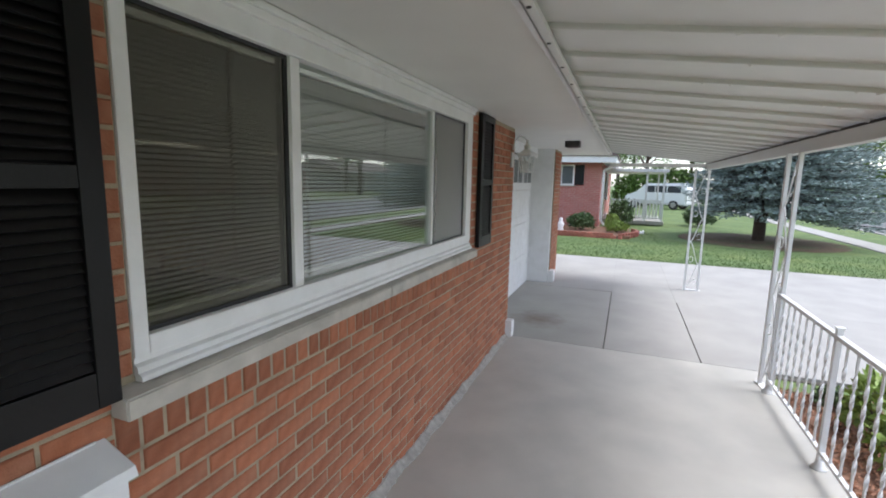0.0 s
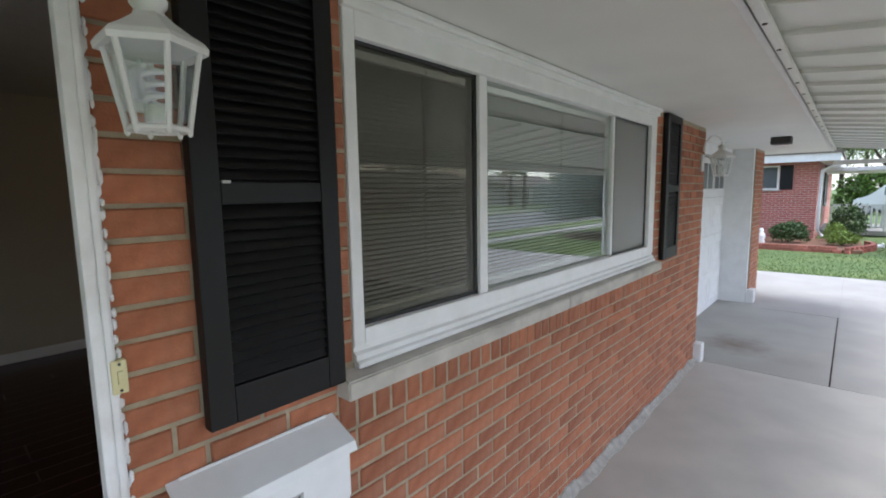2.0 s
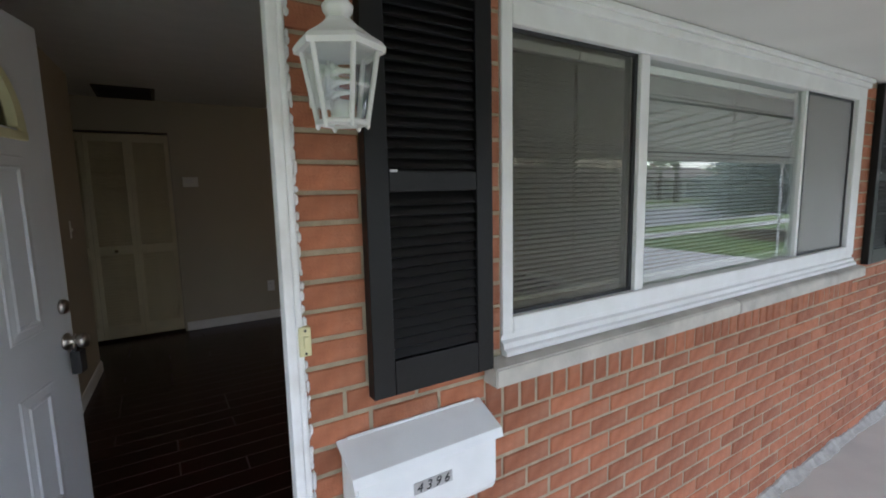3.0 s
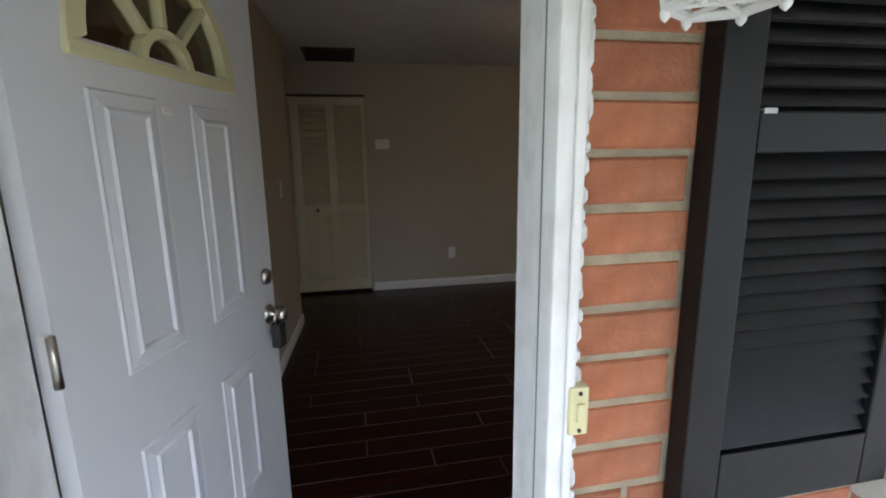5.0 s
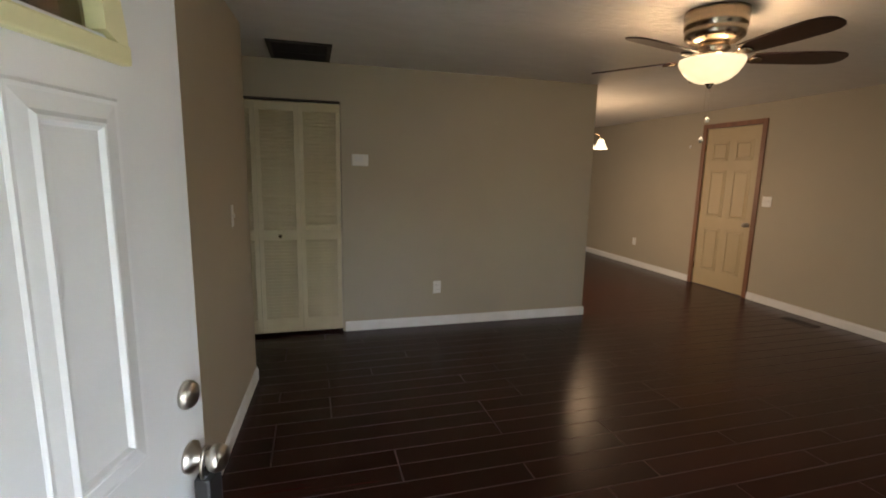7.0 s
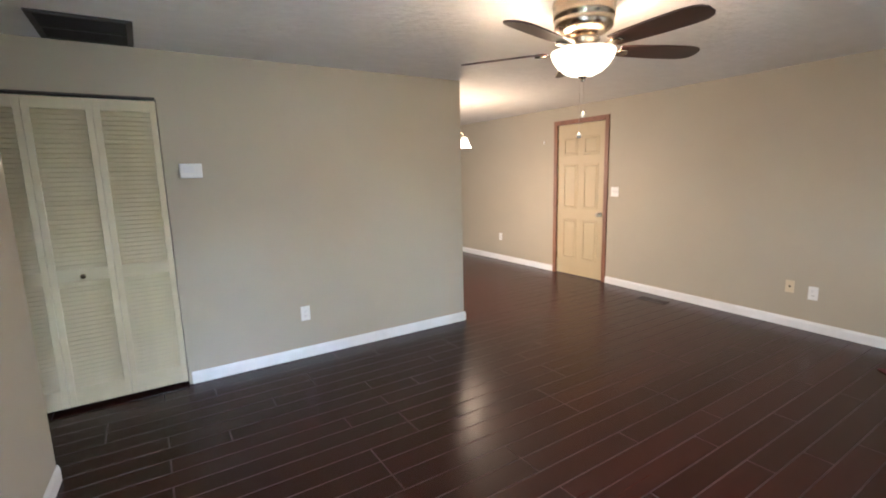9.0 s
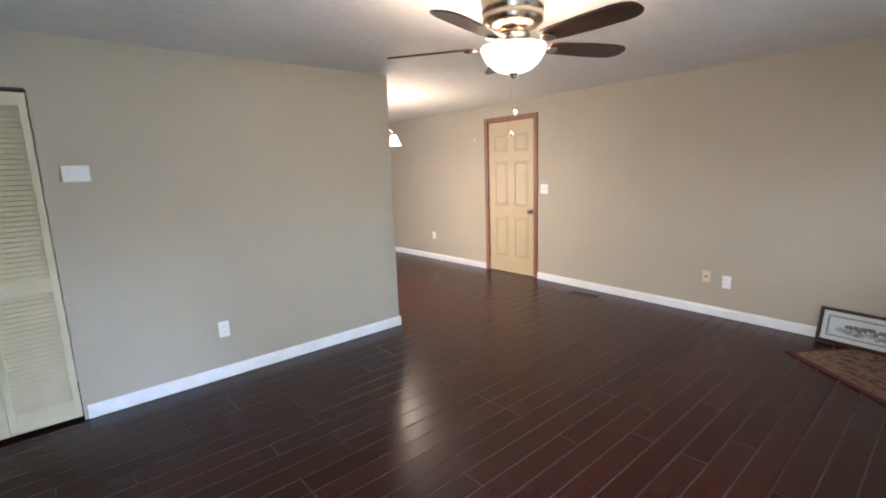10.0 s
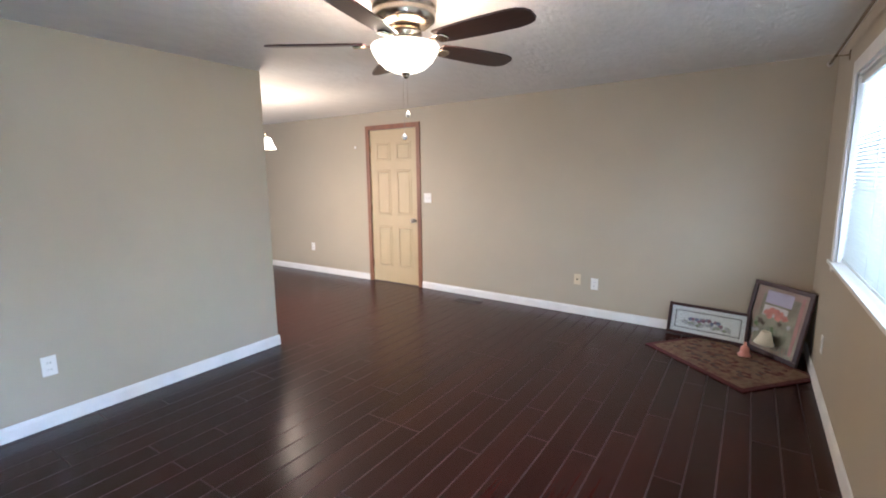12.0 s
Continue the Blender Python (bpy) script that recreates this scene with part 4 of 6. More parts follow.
for i in range(4):
    z0 = 0.01 + i * 0.545
    sec = part("section", boxes(((0, 0, z0), (GW, 0.04, z0 + 0.54)), bevel=0.004), M_WHITE, gd)
    for j in range(4):
        x0 = 0.08 + j * 0.73
        if i == 3:
            part("section_window", boxes(((x0, -0.006, z0 + 0.12), (x0 + 0.62, 0.0, z0 + 0.46)), bevel=0.003), M_WINDARK, sec)
            bm = boxes(((x0 - 0.02, -0.014, z0 + 0.10), (x0, 0.0, z0 + 0.48)), ((x0 + 0.62, -0.014, z0 + 0.10), (x0 + 0.64, 0.0, z0 + 0.48)), ((x0, -0.014, z0 + 0.10), (x0 + 0.62, 0, z0 + 0.12)),
                       ((x0, -0.014, z0 + 0.46), (x0 + 0.62, 0, z0 + 0.48)), ((x0 + 0.30, -0.012, z0 + 0.12), (x0 + 0.32, 0, z0 + 0.46)))
            part("window_frame", bm, M_WHITE, sec)
        else:
            bm = bmesh.new()
            door_panel(bm, x0, x0 + 0.64, z0 + 0.08, z0 + 0.46)
            part("panel", bm, M_WHITE, sec)

# ---- living room shell ----
part("floor", boxes(((-2.7, 0.36, ZF - 0.12), (4.61, 8.4, ZF - 0.0016))), M_GROOVE, label="dark red-brown wood plank floor, joints coloured pale for their glint", kind="structure")
part("floor_entry", boxes(((DX0 + 0.03, 0.352, ZF - 0.05), (DX1 - 0.02, 0.36, ZF - 0.004))), M_PLANK_FAR, label="dark plank edge at the threshold", kind="structure")
part("ceiling", boxes(((-2.8, 0.33, ZC), (4.76, 8.5, ZC + 0.12))), M_CEIL, label="white swirl-textured plaster ceiling", kind="structure")
EY0, EY1, EZ1 = 4.378, 5.165, ZF + 2.045
SKEW = 0.0502      # the side wall runs in a little towards the front of the house


def east_x(y):
    return 4.61 - SKEW * max(0.0, EY0 - y)


bm = boxes(((4.61, EY1, ZF - 0.1), (4.75, 8.5, ZC)), ((4.61, EY0, EZ1), (4.75, EY1, ZC)))
prism(bm, [(east_x(0.2), 0.2), (4.75, 0.2), (4.75, EY0), (4.61, EY0)], lambda u, v, w: (u, v, w), ZF - 0.1, ZC)
part("wall_east", bm, M_WALL, label="beige painted side wall with a door", kind="structure")
part("wall_partition", boxes(((-0.12, 4.17, ZF - 0.1), (2.28, 4.29, ZC)), ((-1.45, 4.17, 2.335), (-0.12, 4.29, ZC)), ((-2.7, 4.17, ZF - 0.1), (-1.45, 4.29, ZC))), M_WALL, label="beige painted partition wall", kind="structure")
bm = bmesh.new()
prism(bm, [(-0.905, 0.36), (-0.752, 3.33), (-0.87, 3.335), (-1.03, 0.36)], lambda u, v, w: (u, v, w), ZF - 0.1, ZC)
part("wall_left", bm, M_WALL, label="beige painted entry wall", kind="structure")
part("wall_hall", boxes(((-2.7, 3.22, ZF - 0.1), (-0.86, 3.32, ZC)), ((-2.8, 3.2, ZF - 0.1), (-2.7, 5.2, ZC)), ((-1.6, 4.9, ZF - 0.1), (0.0, 5.0, ZC)), ((-1.6, 4.29, ZF - 0.1), (-1.5, 4.9, ZC))), M_WALL, label="beige hall and closet walls", kind="structure")
# The opening behind the partition is unseen, added to hold the dining fill lamp.
part("wall_north", boxes(((-0.1, 8.4, ZF - 0.1), (0.35, 8.5, ZC)), ((1.95, 8.4, ZF - 0.1), (4.75, 8.5, ZC)), ((0.35, 8.4, ZF + 2.0), (1.95, 8.5, ZC)), ((-0.1, 4.29, ZF - 0.1), (0.0, 8.4, ZC))), M_WALL, label="beige dining room walls", kind="structure")


def board(x0, y0, x1, y1, side):
    """A baseboard along a wall line, standing out to the side given."""
    a, b = Vector((x0, y0)), Vector((x1, y1))
    n = Vector((-(b - a).y, (b - a).x)).normalized() * side
    bm = bmesh.new()
    prof = [(0.001, 0.001), (0.014, 0.001), (0.014, 0.066), (0.009, 0.078), (0.009, 0.083), (0.005, 0.087), (0.001, 0.087)]
    ends = [[bm.verts.new((p.x + n.x * d, p.y + n.y * d, ZF + z)) for d, z in prof] for p in (a, b)]
    k = len(prof)
    for i in range(k):
        bm.faces.new((ends[0][i], ends[0][(i + 1) % k], ends[1][(i + 1) % k], ends[1][i]))
    bm.faces.new(ends[0])
    bm.faces.new(ends[1][::-1])
    return part("baseboard", bm, M_WHITE, label="white painted wooden baseboard", kind="structure")


board(-0.10, 4.17, 2.294, 4.17, -1)
board(2.28, 4.17, 2.28, 4.29, -1)
board(east_x(0.375), 0.375, east_x(4.315), 4.315, 1)
board(4.61, 5.228, 4.61, 8.4, 1)
board(0.50, YI, east_x(YI) - 0.014, YI, 1)
board(0.15, 0.36, 0.50, 0.36, 1)
board(-0.905 + 0.05, 1.36, -0.752, 3.33, -1)

# ---- east door ----
ed = thing("interior_door", (4.61, EY0, ZF), "ivory six-panel door closed in brown wood casing", "door")
DH, DWI = 2.035, EY1 - EY0
part("leaf", boxes(((0.012, 0.004, 0.008), (0.05, DWI - 0.004, DH)), bevel=0.002), M_IVORY, ed)
m90 = Matrix(((0, 1, 0, 0), (-1, 0, 0, 0), (0, 0, 1, 0), (0, 0, 0, 1)))
for y0, y1 in ((0.10, 0.35), (0.44, 0.69)):
    for z0, z1 in ((0.22, 0.78), (0.92, 1.52), (1.63, 1.87)):
        bm = bmesh.new()
        door_panel(bm, y0, y1, z0, z1, 0.0, 0.020, 0.013, 0.004)
        bmesh.ops.transform(bm, matrix=Matrix(((0, 1, 0, 0.012), (1, 0, 0, 0), (0, 0, 1, 0), (0, 0, 0, 1))), verts=bm.verts)
        part("panel", bm, M_IVORY, ed)
part("casing", boxes(((-0.016, -0.058, 0), (0.004, 0.0, DH + 0.06)), bevel=0.004), M_OAK, ed, "brown stained side casing")
part("casing", boxes(((-0.016, DWI, 0), (0.004, DWI + 0.058, DH + 0.06)), bevel=0.004), M_OAK, ed, "brown stained side casing")
part("head_casing", boxes(((-0.016, 0.001, DH + 0.003), (0.004, DWI - 0.001, DH + 0.06)), bevel=0.004), M_OAK, ed, "brown stained head casing")
bm = bmesh.new()
lathe(bm, [(0.028, 0), (0.028, 0.006), (0.011, 0.012), (0.011, 0.03), (0.026, 0.04), (0.027, 0.054), (0.001, 0.062)], seg=20)
bmesh.ops.transform(bm, matrix=Matrix.Translation((0.012, 0.062, 0.868)) @ Matrix.Rotation(radians(-90), 4, "Y"), verts=bm.verts)
part("knob", bm, M_NICKEL, ed, "round nickel knob")
for z in (0.25, 1.0, 1.80):
    part("hinge", cyl(bmesh.new(), (0.008, DWI - 0.002, z - 0.045), (0.008, DWI - 0.002, z + 0.045), 0.006, seg=8), M_BRONZE, ed)
part("door_sill", boxes(((-0.01, 0.0, 0.0), (0.06, DWI, 0.006))), M_GROOVE, ed)

# ---- bifold closet ----
closet = thing("bifold_closet_door", (-0.125, 4.165, ZF + 0.03), "cream louvered bifold closet door, closed", "closet door")
PW = 0.331
bm = box(bmesh.new(), (0.036, -0.0028, -0.0195), (PW - 0.036, 0.0028, 0.0195), 0.0)
bmesh.ops.transform(bm, matrix=Matrix.Rotation(radians(-36), 4, "X"), verts=bm.verts)
lou = bpy.data.meshes.new("louver")
bm.to_mesh(lou)
bm.free()
lou.materials.append(M_LOUVER)
CH = 1.915
for i in range(4):
    pan = part("panel_frame", boxes(((0.001, 0, 0), (0.036, 0.028, CH)), ((PW - 0.036, 0, 0), (PW - 0.001, 0.028, CH)), ((0.036, 0, 0), (PW - 0.036, 0.028, 0.12)), ((0.036, 0, 0.80), (PW - 0.036, 0.028, 0.88)),
                                    ((0.036, 0, CH - 0.07), (PW - 0.036, 0.028, CH)), bevel=0.002), M_LOUVER, closet, m=Matrix.Translation((-(i + 1) * PW, 0, 0)))
    for z0, z1 in ((0.122, 0.798), (0.882, CH - 0.072)):
        n = int((z1 - z0) / 0.0275)
        for k in range(n):
            part("louver", lou, None, pan, m=Matrix.Translation((0, 0.014, z0 + (k + 0.5) * (z1 - z0) / n)))
for xk in (-PW * 1.5, -PW * 2.5):
    part("knob", turned([(0.012, 0), (0.008, 0.01), (0.014, 0.018), (0.015, 0.025), (0.001, 0.03)], (xk, 0.0, 0.835)), M_BRONZE, closet, "small round wooden knob")
part("track", boxes(((-4 * PW, 0.004, CH + 0.012), (0.0, 0.03, CH + 0.025))), M_VENT, closet, "dark metal top track")


# ---- switches, outlets, vents, thermostat ----
def wall_plate(name, label, category, m, w, h, mat, kind):
    t = thing(name, (0, 0, 0), label, category)
    t.matrix_world = m
    part("cover_plate", boxes(((-w / 2, -0.006, -h / 2), (w / 2, -0.0005, h / 2)), bevel=0.002), mat, t)
    if kind == "outlet":
        for z in (-0.02, 0.02):
            r = part("receptacle", boxes(((-0.016, -0.008, z - 0.014), (0.016, -0.005, z + 0.014)), bevel=0.003), mat, t)
            # Near-black bars stand for the shade inside the plug slots.
            part("slot", boxes(((-0.008, -0.0085, z - 0.005), (-0.006, -0.0078, z + 0.005)), ((0.006, -0.0085, z - 0.005), (0.008, -0.0078, z + 0.005))), M_DARK, r)
    elif kind == "switch":
        n = 2 if w > 0.09 else 1
        for i in range(n):
            c = (i - (n - 1) / 2) * 0.046
            part("toggle", boxes(((c - 0.005, -0.016, -0.010), (c + 0.005, -0.005, 0.012)), bevel=0.002), mat, t)
    elif kind == "jack":
        part("jack", boxes(((-0.008, -0.009, -0.008), (0.008, -0.005, 0.008)), bevel=0.001), M_DARK, t)
    part("screw", cyl(bmesh.new(), (0, -0.008, 0), (0, -0.005, 0), 0.003, seg=8), mat, t)
    return t


EAST = lambda y, z: pose(east_x(y), y, z, 0, 0, -90 if y > EY0 else -92.87)
wall_plate("wall_outlet", "white duplex outlet low on the partition wall", "outlet", pose(0.733, 4.17, 0.737), 0.072, 0.116, M_PLATE, "outlet")
wall_plate("wall_outlet", "white duplex outlet low on the side wall", "outlet", EAST(2.095, 0.71), 0.072, 0.116, M_PLATE, "outlet")
wall_plate("cable_jack", "almond cable jack plate beside an outlet", "wall jack", EAST(2.272, 0.738), 0.07, 0.11, M_IVPLATE, "jack")
wall_plate("wall_outlet", "white outlet on the dining room wall", "outlet", EAST(6.39, 0.76), 0.072, 0.116, M_PLATE, "outlet")
wall_plate("light_switch", "white double light switch beside the door", "light switch", EAST(4.213, 1.533), 0.115, 0.116, M_PLATE, "switch")
wall_plate("light_switch", "white light switch on the entry wall", "light switch", pose(-0.777, 2.84, 1.53, 0, 0, 92.9), 0.072, 0.116, M_PLATE, "switch")
wall_plate("wall_outlet", "white outlet under the picture window", "outlet", pose(3.60, YI, 0.70, 0, 0, 180), 0.072, 0.116, M_PLATE, "outlet")
th = thing("thermostat", (0.037, 4.17, 1.873), "white rectangular thermostat on the beige wall", "thermostat")
part("body", boxes(((-0.068, -0.026, -0.048), (0.068, -0.001, 0.048)), bevel=0.008), M_PLATE, th)
part("display", boxes(((-0.045, -0.0275, -0.012), (0.02, -0.0255, 0.03)), bevel=0.001), M_MAT, th, "pale grey display")
part("lever", boxes(((0.035, -0.029, -0.02), (0.05, -0.0255, 0.02)), bevel=0.001), M_PLATE, th)
rv = thing("return_air_vent", (-0.42, 3.86, ZC), "dark metal louvered return air grille in the ceiling", "vent")
part("frame", boxes(((-0.22, -0.26, -0.012), (0.22, -0.225, -0.001)), ((-0.22, 0.225, -0.012), (0.22, 0.26, -0.001)), ((-0.22, -0.225, -0.012), (-0.19, 0.225, -0.001)), ((0.19, -0.225, -0.012), (0.22, 0.225, -0.001)), bevel=0.003), M_VENT, rv)
# Near-black sheet paints the dark hollow behind the slats.
part("backing", boxes(((-0.19, -0.225, -0.004), (0.19, 0.225, -0.002))), M_DARK, rv)
bm = box(bmesh.new(), (-0.188, -0.012, -0.001), (0.188, 0.012, 0.001))
bmesh.ops.transform(bm, matrix=Matrix.Rotation(radians(30), 4, "X"), verts=bm.verts)
data = bpy.data.meshes.new("slat")
bm.to_mesh(data)
bm.free()
data.materials.append(M_VENT)
for i in range(16):
    part("slat", data, None, rv, m=Matrix.Translation((0, -0.21 + i * 0.028, -0.009)))
part("divider", boxes(((-0.19, -0.008, -0.017), (0.19, 0.008, -0.004))), M_VENT, rv)
fv = thing("floor_vent", (4.33, 3.47, ZF), "brown metal floor register by the baseboard", "vent")
part("frame", boxes(((-0.06, -0.16, 0.0), (0.06, 0.16, 0.005)), bevel=0.002), M_VENT, fv)
# Near-black strips on the plate, coloured as the shaded register openings.
for i in range(9):
    part("slot", boxes(((-0.04, -0.135 + i * 0.032, 0.005), (0.04, -0.123 + i * 0.032, 0.0058))), M_DARK, fv)
det = thing("door_chime_sensor", (4.61, 5.42, 2.20), "tiny white sensor on the dining wall", "sensor")
part("body", boxes(((-0.012, -0.012, -0.018), (0, 0.012, 0.018)), bevel=0.003), M_PLATE, det)

# ---- ceiling fan ----
fan = thing("ceiling_fan", (1.695, 2.246, ZC), "five-blade walnut ceiling fan with lit frosted bowl", "ceiling fan")
part("canopy", lathe(bmesh.new(), [(0.152, -0.001), (0.155, -0.02), (0.148, -0.04), (0.152, -0.044), (0.15, -0.085), (0.142, -0.092), (0.146, -0.10), (0.142, -0.132), (0.11, -0.155), (0.06, -0.16)], seg=40), M_BRONZE, fan, "brushed bronze motor housing")
part("switch_cup", lathe(bmesh.new(), [(0.055, -0.158), (0.075, -0.17), (0.082, -0.19), (0.06, -0.205), (0.07, -0.214), (0.07, -0.222), (0.02, -0.226)], seg=36), M_BRONZE, fan)
bowl = part("glass_bowl", lathe(bmesh.new(), [(0.158, -0.226), (0.160, -0.236), (0.150, -0.262), (0.128, -0.296), (0.095, -0.325), (0.055, -0.342), (0.02, -0.347), (0.02, -0.343), (0.053, -0.337), (0.092, -0.320), (0.124, -0.292), (0.146, -0.26), (0.156, -0.236), (0.154, -0.228)], seg=40), M_BOWL, fan, "glowing frosted glass bowl", m=Matrix.Translation((0, 0, -0.014)))
bowl.visible_shadow = False
part("finial", lathe(bmesh.new(), [(0.024, -0.343), (0.02, -0.352), (0.012, -0.358), (0.014, -0.364), (0.001, -0.372)], seg=16), M_BRONZE, fan, m=Matrix.Translation((0, 0, -0.014)))
bm = bmesh.new()      # blade outline with rounded tip, slightly pitched
side = [(0.19, 0.050), (0.26, 0.058), (0.42, 0.067), (0.56, 0.068), (0.61, 0.062), (0.64, 0.046), (0.655, 0.022)]
outl = side + [(r, -w) for r, w in side[::-1]]
prism(bm, outl, lambda u, v, w: (u, v, w), -0.004, 0.004)
bmesh.ops.bevel(bm, geom=bm.edges[:], offset=0.0015, segments=1, affect="EDGES")
bmesh.ops.recalc_face_normals(bm, faces=bm.faces[:])
blade = bpy.data.meshes.new("blade")
bm.to_mesh(blade)
bm.free()
blade.materials.append(M_BLADEWOOD)
bm = boxes(((0.09, -0.012, -0.006), (0.20, 0.012, 0.004)), bevel=0.003)
lathe(bm, [(0.030, -0.009), (0.033, -0.002), (0.03, 0.003)], (0.215, 0, 0), 20)
iron = bpy.data.meshes.new("blade_iron")
bmesh.ops.recalc_face_normals(bm, faces=bm.faces[:])
bm.to_mesh(iron)
bm.free()
iron.materials.append(M_BRONZE)
for k in range(5):
    m = Matrix.Rotation(radians(-93 + 72 * k), 4, "Z") @ Matrix.Translation((0, 0, -0.230)) @ Matrix.Rotation(radians(-12), 4, "X")
    b = part("blade", blade, None, fan, m=m)
    part("blade_iron", iron, None, b, m=Matrix.Translation((0, 0, -0.008)))
for dx, dy, ln in ((0.012, 0.002, 0.545), (-0.005, 0.012, 0.65)):
    c = part("pull_chain", cyl(bmesh.new(), (dx, dy, -0.374), (dx, dy, -ln), 0.0008, seg=5), M_NICKEL, fan, "thin pull chain")
    part("fob", lathe(bmesh.new(), [(0.002, 0.016), (0.010, 0.006), (0.013, -0.004), (0.009, -0.013), (0.001, -0.016)], (dx, dy, -ln), 12), M_PLATE, c, "small white fob")

# ---- chandelier ----
ch = thing("chandelier", (2.80, 5.22, ZC), "small bronze dining chandelier with lit glass shades", "chandelier")
part("canopy", lathe(bmesh.new(), [(0.06, -0.001), (0.055, -0.02), (0.02, -0.03)], seg=20), M_BRONZE, ch)
part("chain", cyl(bmesh.new(), (0, 0, -0.03), (0, 0, -0.36), 0.006, seg=8), M_BRONZE, ch)
part("body", lathe(bmesh.new(), [(0.01, -0.35), (0.03, -0.38), (0.02, -0.42), (0.035, -0.46), (0.02, -0.50), (0.001, -0.52)], seg=20), M_BRONZE, ch)
for k in range(5):
    a = radians(-30 + 72 * k)
    c, s = math.cos(a), math.sin(a)
    arm = part("arm", tube(bmesh.new(), [(r * c, r * s, z) for r, z in ((0.02, -0.45), (0.08, -0.40), (0.15, -0.355), (0.20, -0.37), (0.225, -0.42))], 0.007), M_BRONZE, ch)
    sh = part("shade", lathe(bmesh.new(), [(0.026, -0.42), (0.038, -0.44), (0.05, -0.475), (0.068, -0.515), (0.082, -0.54), (0.079, -0.54), (0.046, -0.475), (0.02, -0.425)], (0.225 * c, 0.225 * s, 0), 20), M_SHADE, arm, "glowing bell glass shade")
    sh.visible_shadow = False


# ---- pictures, rug, small lamp in the corner ----
def picture(name, label, a, b, height, lean, border, mat_w):
    """A framed picture that stands on the floor line a to b and leans back."""
    a, b = Vector(a), Vector(b)
    w = (b - a).length
    turn = math.degrees(math.atan2((b - a).y, (b - a).x))
    t = thing(name, (0, 0, 0), label, "picture")
    t.matrix_world = pose(a.x, a.y, ZF + 0.010, 0, 0, turn) @ pose(0, 0, 0, -lean, 0, 0)
    for lo, hi in (((0, -0.02, 0), (w, 0.006, border)), ((0, -0.02, height - border), (w, 0.006, height)), ((0, -0.02, border), (border, 0.006, height - border)), ((w - border, -0.02, border), (w, 0.006, height - border))):
        part("frame_rail", boxes((lo, hi), bevel=0.005), M_FRAME, t)
    part("backing", boxes(((border - 0.004, 0.0, border - 0.004), (w - border + 0.004, 0.005, height - border + 0.004))), M_FRAME, t)
    mt = part("mat", boxes(((border - 0.003, -0.006, border - 0.003), (w - border + 0.003, -0.001, height - border + 0.003))), mat_w, t)
    g = part("glass", boxes(((border - 0.002, -0.0135, border - 0.002), (w - border + 0.002, -0.0115, height - border + 0.002))), M_LAMPGLASS, t)
    g.visible_shadow = False
    return t, w


def blobs(seed, spots, y, size, mats, parent, names):
    """Small flat painted shapes on a print."""
    rnd = random.Random(seed)
    for (u, v), mt, nm in zip(spots, mats, names):
        bm = bmesh.new()
        n = 14
        pts = [(u + size * rnd.uniform(0.7, 1.2) * math.cos(2 * math.pi * i / n), v + size * rnd.uniform(0.6, 1.1) * math.sin(2 * math.pi * i / n)) for i in range(n)]
        rnd_y = y - rnd.uniform(0.0, 0.0012)
        prism(bm, pts, lambda p, q, r: (p, r, q), rnd_y - 0.0006, rnd_y)
        part(nm, bm, mt, parent)


p1, w1 = picture("framed_picture", "long dark-framed flower print leaning on the wall", (4.37, 1.40), (4.27, 0.785), 0.275, 14, 0.026, M_MAT)
for q, t in ((0.058, 0.0055), (0.068, 0.0018)):      # black ruled double border
    part("inner_line", boxes(((q, -0.0075, q), (w1 - q, -0.0062, q + t)), ((q, -0.0075, 0.275 - q - t), (w1 - q, -0.0062, 0.275 - q)), ((q, -0.0075, q + t), (q + t, -0.0062, 0.275 - q - t)), ((w1 - q - t, -0.0075, q + t), (w1 - q, -0.0062, 0.275 - q - t))), M_RUBBER, p1)
rnd = random.Random(5)
spots = [(0.125 + i * 0.0112 + rnd.uniform(-0.008, 0.008), 0.108 + rnd.uniform(-0.014, 0.014)) for i in range(34)]
blobs(1, spots, -0.0063, 0.016, [(M_PALEINK, M_GREENINK, M_PALEINK)[i % 3] for i in range(34)], p1, ["leaf_shape"] * 34)
spots = [(0.185 + i * 0.0215 + rnd.uniform(-0.006, 0.006), 0.142 + rnd.uniform(-0.014, 0.016) - 0.00035 * (i - 5) ** 2) for i in range(12)]
blobs(4, spots, -0.0078, 0.0185, [(M_INK, M_INK2)[i % 2] for i in range(12)], p1, ["flower"] * 12)
p2, w2 = picture("framed_picture", "dark-framed pastel floral print leaning in the corner", (4.34, 0.835), (3.965, 0.48), 0.56, 12, 0.034, M_PASTEL)
part("print", boxes(((0.10, -0.0074, 0.06), (0.42, -0.0062, 0.47))), M_SAGE, p2, "sage green painted ground")
part("print", boxes(((0.13, -0.0080, 0.40), (0.36, -0.0075, 0.50))), M_LILAC, p2, "pale lilac painted cloth")
part("print", boxes(((0.13, -0.0084, 0.30), (0.34, -0.0075, 0.385))), M_PALE, p2)
part("print", boxes(((0.425, -0.0080, 0.06), (0.452, -0.0062, 0.50))), M_ROSE, p2, "rose pink painted strip")
blobs(2, [(0.17, 0.325), (0.21, 0.345), (0.25, 0.35), (0.29, 0.335), (0.33, 0.315), (0.20, 0.305), (0.27, 0.305)], -0.0088, 0.030, [M_CORAL] * 7, p2, ["flower"] * 7)
rnd = random.Random(12)
blobs(3, [(rnd.uniform(0.08, 0.38), rnd.uniform(0.09, 0.27)) for _ in range(26)], -0.0082, 0.021, [(M_GREENINK, M_SHRUB, M_PALEINK, M_BARK)[i % 4] for i in range(26)], p2, ["leaf_shape"] * 26)

